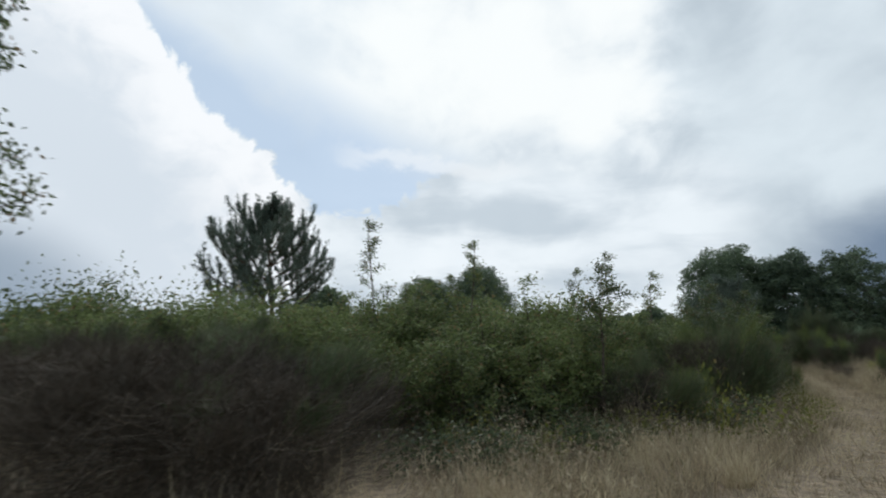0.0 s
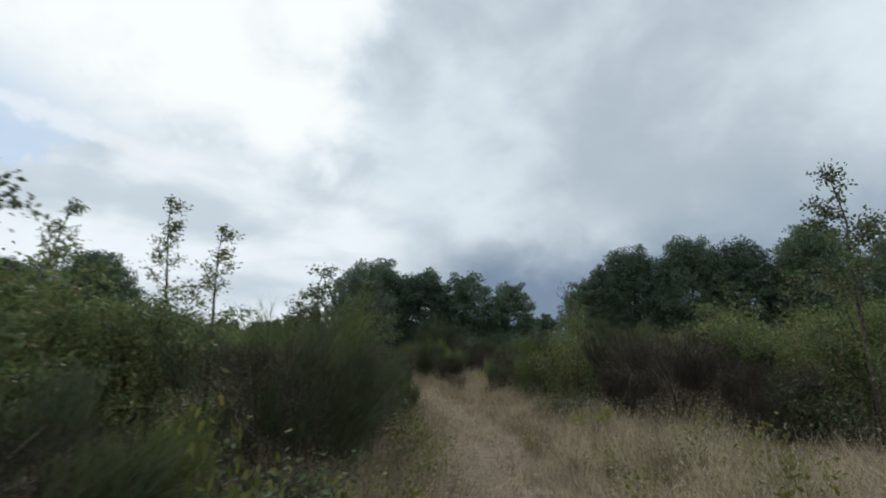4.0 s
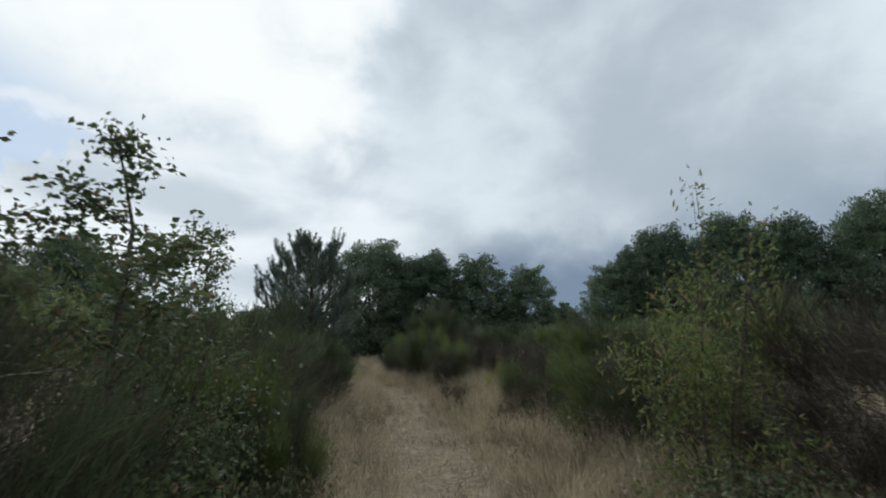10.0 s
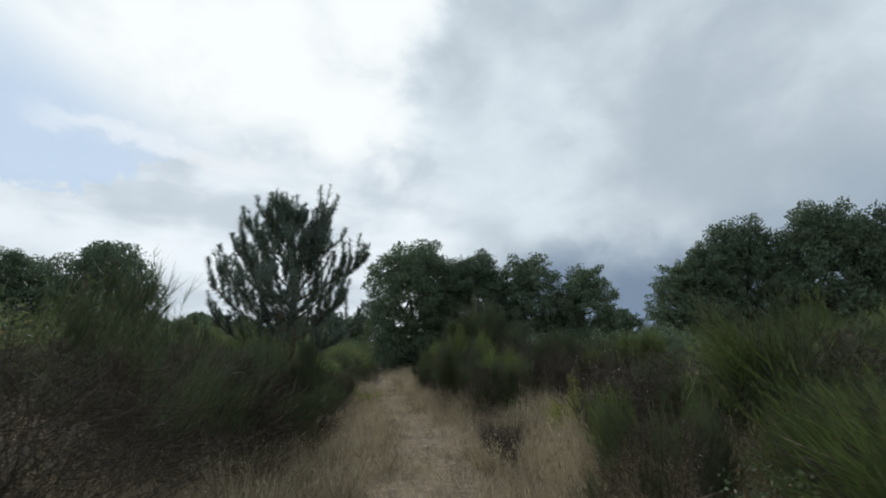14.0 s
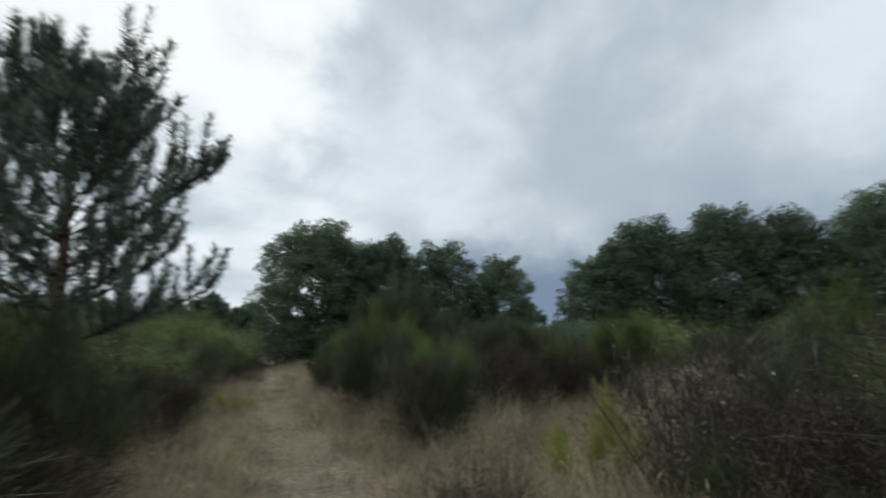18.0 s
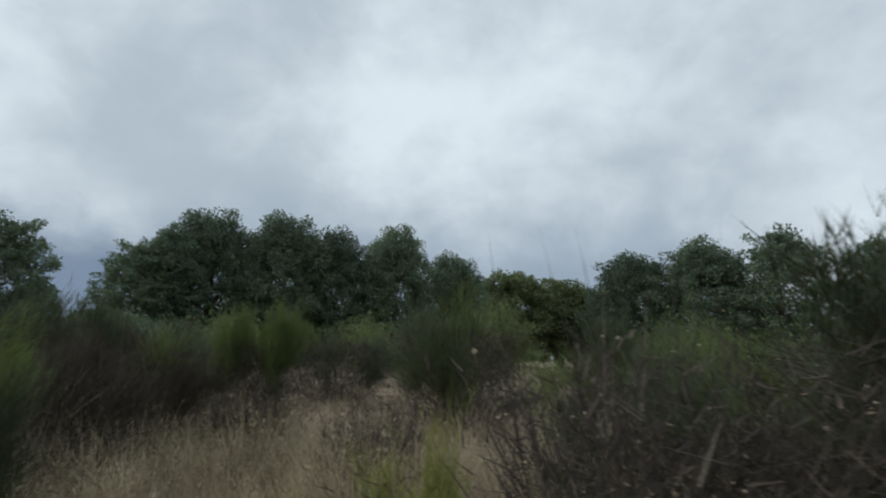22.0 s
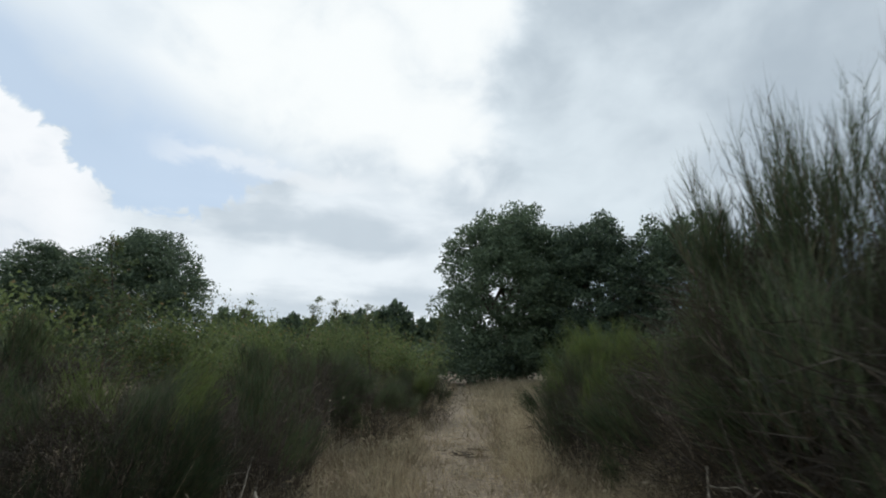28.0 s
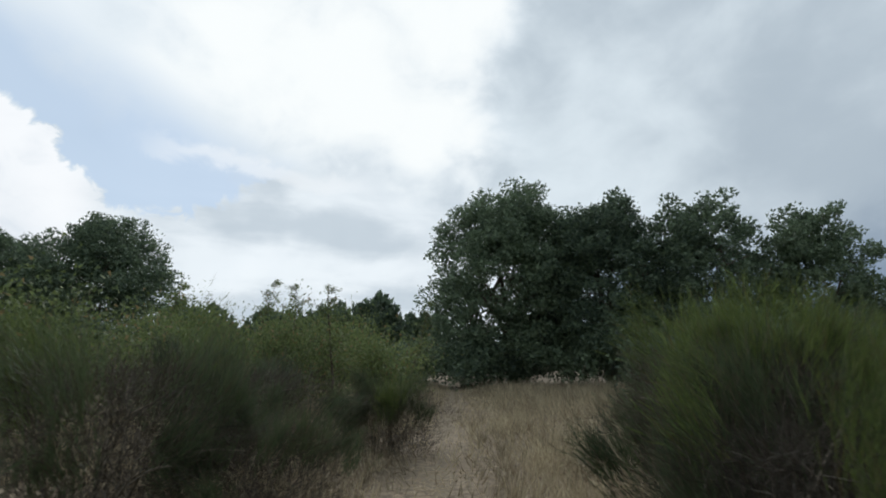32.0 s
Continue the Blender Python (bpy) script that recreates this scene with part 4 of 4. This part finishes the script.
# ---- withered shrubs and herbs ----
DRY = dry_shrub("dry_shrub", "grey withered shrub with small seed heads", 61)
for k, (x, y, r, h) in enumerate([(5.75, 22.9, 1.0, 1.55), (3.95, 23.15, 0.42, 0.7), (7.53, 25.73, 0.7, 1.0), (-0.33, 34.05, 0.7, 1.2)]):
    place(DRY, used, x, y, r, h, 1.0, 1.6, k * 2.0, group="withered shrubs")
HERB = herb("herb", "small yellow-green leafy herb in the dry grass", 62)
for k, (x, y, r, h) in enumerate([(-2.53, 6.18, 0.4, 0.5), (-1.83, 5.86, 0.4, 0.5), (-0.76, 7.61, 0.4, 0.6), (0.01, 8.38, 0.35, 1.05), (-1.29, 7.17, 0.4, 0.5), (-0.34, 8.18, 0.4, 0.55), (0.52, 8.77, 0.4, 0.6), (-3.22, 6.29, 0.4, 0.5), (1.06, 9.41, 0.3, 0.5), (3.78, 8.79, 0.4, 0.6), (4.80, 9.96, 0.4, 0.6), (5.38, 12.04, 0.4, 0.6), (1.15, 11.87, 0.35, 0.6), (1.41, 13.23, 0.35, 0.5), (3.05, 9.73, 0.3, 0.4), (4.28, 10.52, 0.3, 0.4), (3.15, 12.78, 0.2, 0.3), (1.57, 17.87, 0.3, 0.3), (1.18, 14.53, 0.3, 0.5), (1.55, 12.25, 0.25, 0.35), (1.31, 12.67, 0.3, 0.5), (1.66, 13.79, 0.25, 0.35), (1.43, 11.24, 0.3, 0.4), (3.54, 11.06, 0.25, 0.3)]):
    place(HERB, used, x, y, r, h, 0.3, 0.45, k * 2.4, group="herbs in the grass")

# ---- dry grass ----
def grass(name, label, seed, count, region, mat, lo, hi, width, keep, head=0.0, steps=2):
    rng = np.random.default_rng(seed)
    x = rng.uniform(region[0], region[1], count)
    y = rng.uniform(region[2], region[3], count)
    off = np.abs(x - path_x(y))
    dens = keep(x, y, off)
    clump = 0.5 + 0.5 * np.sin(x * 2.3 + 1.3 * np.sin(y * 1.9)) * np.sin(y * 2.7 + 1.1 * np.sin(x * 2.1))
    patch = 0.5 + 0.5 * np.sin(x * 1.1 + 2.2 * np.sin(y * 0.7)) * np.sin(y * 1.4 + 1.7 * np.sin(x * 0.9))
    ok = rng.uniform(0, 1, count) < dens * (0.25 + 0.4 * clump + 0.4 * patch)
    x, y, off = x[ok], y[ok], off[ok]
    n = len(x)
    tall = np.clip(0.46 + (off - 0.4) * 0.38 + 0.12 * np.sin(x * 5.3 + y * 4.1), 0.3, 1.0)
    h = rng.uniform(lo, hi, n) * tall
    b = np.stack([x, y, ground_z(x, y) - 0.01], 1)
    la = 3.0 * np.sin(x * 1.9 + 2.0 * np.sin(y * 1.3)) + 2.0 * np.sin(y * 2.4 + x)
    lm = 0.22 + 0.45 * (0.5 + 0.5 * np.sin(x * 4.1 + y * 3.3))
    h = h * (0.7 + 0.5 * (0.5 + 0.5 * np.sin(x * 2.9 - 1.7 * y + 1.5 * np.sin(y * 3.1))))
    d = unit(np.stack([np.cos(la) * lm + rng.normal(size=n) * 0.34, np.sin(la) * lm + rng.normal(size=n) * 0.34, np.ones(n)], 1))
    parts = [strips(rng, b, d, h, width * rng.uniform(0.6, 1.4, n), 0.5, steps)]
    if head:
        m = int(n * head)
        p = b[:m] + d[:m] * (h[:m] * rng.uniform(0.75, 1.05, m))[:, None]
        parts.append(leaf_faces(rng, p, rng.uniform(0.03, 0.07, m), np.array([0, 0, 1.2]), 0.22))
    v, f = merged(parts)
    return tagged(new(name, quick_mesh(name, v, f, mat)), label, "grass", kind="stuff")


grass("dry_grass", "dry straw-coloured grass along the path", 71, 330000, (-2.5, 6.5, 2.5, 38), M_STRAW, 0.18, 0.46, 0.0032, lambda x, y, off: np.clip(off * 1.4, 0.6, 1) * np.clip(1.5 - off / 2.6, 0.15, 1))
grass("seed_grass", "fine reddish dry grass with feathery heads", 72, 90000, (-2.5, 7.5, 2.5, 40), M_STRAW_RED, 0.3, 0.58, 0.0022, lambda x, y, off: np.clip(off * 1.2 - 0.45, 0, 1) * np.clip(1.6 - off / 3, 0.1, 1), 0.9)
grass("tall_grass", "tall pale dry grass filling the glade between the brooms", 78, 60000, (3.2, 8.5, 20.5, 30), M_STRAW, 0.42, 0.72, 0.0024, lambda x, y, off: np.clip(off * 1.1 - 1.1, 0, 1), 0.35, 3)
grass("far_grass", "pale dry grass of the clearing", 73, 110000, (-9, 12, 38, 62), M_STRAW, 0.25, 0.5, 0.008, lambda x, y, off: np.clip(off * 1.5 + 0.2, 0.2, 1), 0.0, 1)
grass("side_grass", "dry grass between the bushes", 74, 120000, (-16, 18, 0, 40), M_STRAW, 0.2, 0.5, 0.005, lambda x, y, off: np.clip(off / 2.5 - 0.6, 0, 0.8))
grass("heath_grass", "thin dry grass all over the heath", 76, 60000, (-34, 34, -10, 62), M_STRAW, 0.25, 0.5, 0.011, lambda x, y, off: np.clip(off / 4 - 0.9, 0, 0.9), 0.0, 1)
grass("green_grass", "green blades at the foot of the bushes", 75, 26000, (-1.5, 6, 3, 40), M_GREEN_GRASS, 0.15, 0.45, 0.003, lambda x, y, off: np.clip(off * 0.8 - 0.5, 0, 1))


def tussocks(seed, count, blades):
    """Taller clumps of pale grass leaning out from their foot."""
    rng = np.random.default_rng(seed)
    y = rng.uniform(2.5, 46, count)
    side = np.where(rng.random(count) < 0.5, -1, 1)
    x = path_x(y) + side * rng.uniform(0.55, 2.4, count)
    w = np.repeat(np.arange(count), blades)
    n = len(w)
    a = rng.uniform(0, 6.283, n)
    r = rng.uniform(0, 0.07, n)
    bx, by = x[w] + np.cos(a) * r, y[w] + np.sin(a) * r
    b = np.stack([bx, by, ground_z(bx, by) - 0.01], 1)
    lean = rng.uniform(0.1, 0.75, n)
    d = unit(np.stack([np.cos(a) * lean, np.sin(a) * lean, np.ones(n)], 1))
    h = rng.uniform(0.22, 0.48, n) * rng.uniform(0.7, 1.15, count)[w]
    parts = [strips(rng, b, d, h, 0.0028, 0.35, 3)]
    m = n // 5
    p = b[:m] + d[:m] * (h[:m] * 0.9)[:, None]
    parts.append(leaf_faces(rng, p, rng.uniform(0.05, 0.1, m), np.array([0, 0, 1.0]), 0.16))
    v, f = merged(parts)
    return tagged(new("tussock_grass", quick_mesh("tussock_grass", v, f, M_STRAW)), "pale tussocks of dry grass beside the path", "grass", kind="stuff")


tussocks(77, 520, 48)

# ---- dead wood ----
def dead_branch(seed, height, spread, thick=0.014):
    """Bare bleached branch: one crooked stem with forks."""
    rng = np.random.default_rng(seed)
    root = thing("dead_branch", "bare bleached branch standing among the brooms", "branch")
    p = curve_line(rng, (0, 0, -0.05), (rng.normal() * spread, rng.normal() * spread, 1), height, 8, 0.16, 0.02)
    v, f = tubes([(p, np.linspace(thick, 0.006, 9))], 6)
    me = quick_mesh("stem", v, f, M_DEAD)
    shade_smooth(me)
    part("stem", me, root)
    for j in (3, 4, 5, 6, 7):
        q = curve_line(rng, p[j], (p[j] - p[j - 1]) + rng.normal(size=3) * 0.13 * height, height * rng.uniform(0.25, 0.5), 5, 0.2, 0.03)
        v, f = tubes([(q, np.linspace(thick * 0.5, 0.003, 6))], 5)
        part("fork", quick_mesh("fork", v, f, M_DEAD), root)
    return root


M_DEAD = rough_mat("bleached_wood", (0.14, 0.125, 0.10), (0.31, 0.275, 0.225), 35)
for k, (x, y, h) in enumerate([(0.15, 32.0, 1.15), (-0.05, 32.25, 1.1), (0.35, 32.5, 0.9), (3.24, 32.01, 0.9), (3.63, 36.83, 0.9), (3.06, 38.60, 0.7), (1.26, 19.69, 0.8), (1.17, 12.98, 0.9)]):
    stand(dead_branch(80 + k, h, 0.35, 0.02 if k < 3 else 0.014), x, y, 1.0, k * 1.3)

rng = np.random.default_rng(91)
for k in range(7):
    ang = rng.uniform(0, 6.28)
    p = curve_line(rng, (0, 0, 0.012), (math.cos(ang), math.sin(ang), 0), rng.uniform(0.15, 0.4), 5, 0.2)
    p[:, 2] = 0.012 + 0.01 * rng.random(6)
    v, f = tubes([(p, np.linspace(0.014, 0.005, 6))], 6)
    me = quick_mesh("twig", v, f, M_BARK)
    ob = tagged(new("twig", me), "dark broken twig lying on the trodden path", "twig", "twigs on the path")
    x, y = 1.28 + rng.normal() * 0.16, 36.7 + rng.normal() * 0.25
    ob.matrix_basis = pose(x, y, float(ground_z(np.array(x), np.array(y))) + 0.012)


def litter(seed, count):
    """Bits of straw and bark lying on the path."""
    rng = np.random.default_rng(seed)
    y = rng.uniform(3, 40, count)
    x = path_x(y) + rng.normal(size=count) * 0.45
    b = np.stack([x, y, ground_z(x, y) + 0.018], 1)
    a = rng.uniform(0, 6.28, count)
    d = np.stack([np.cos(a), np.sin(a), rng.uniform(0, 0.15, count)], 1)
    v, f = strips(rng, b, unit(d), rng.uniform(0.04, 0.22, count), 0.004, 0.15, 2)
    return tagged(new("straw_litter", quick_mesh("straw_litter", v, f, M_STRAW_RED)), "flattened straw and bits of bark on the path", "litter", kind="stuff")


litter(95, 5000)
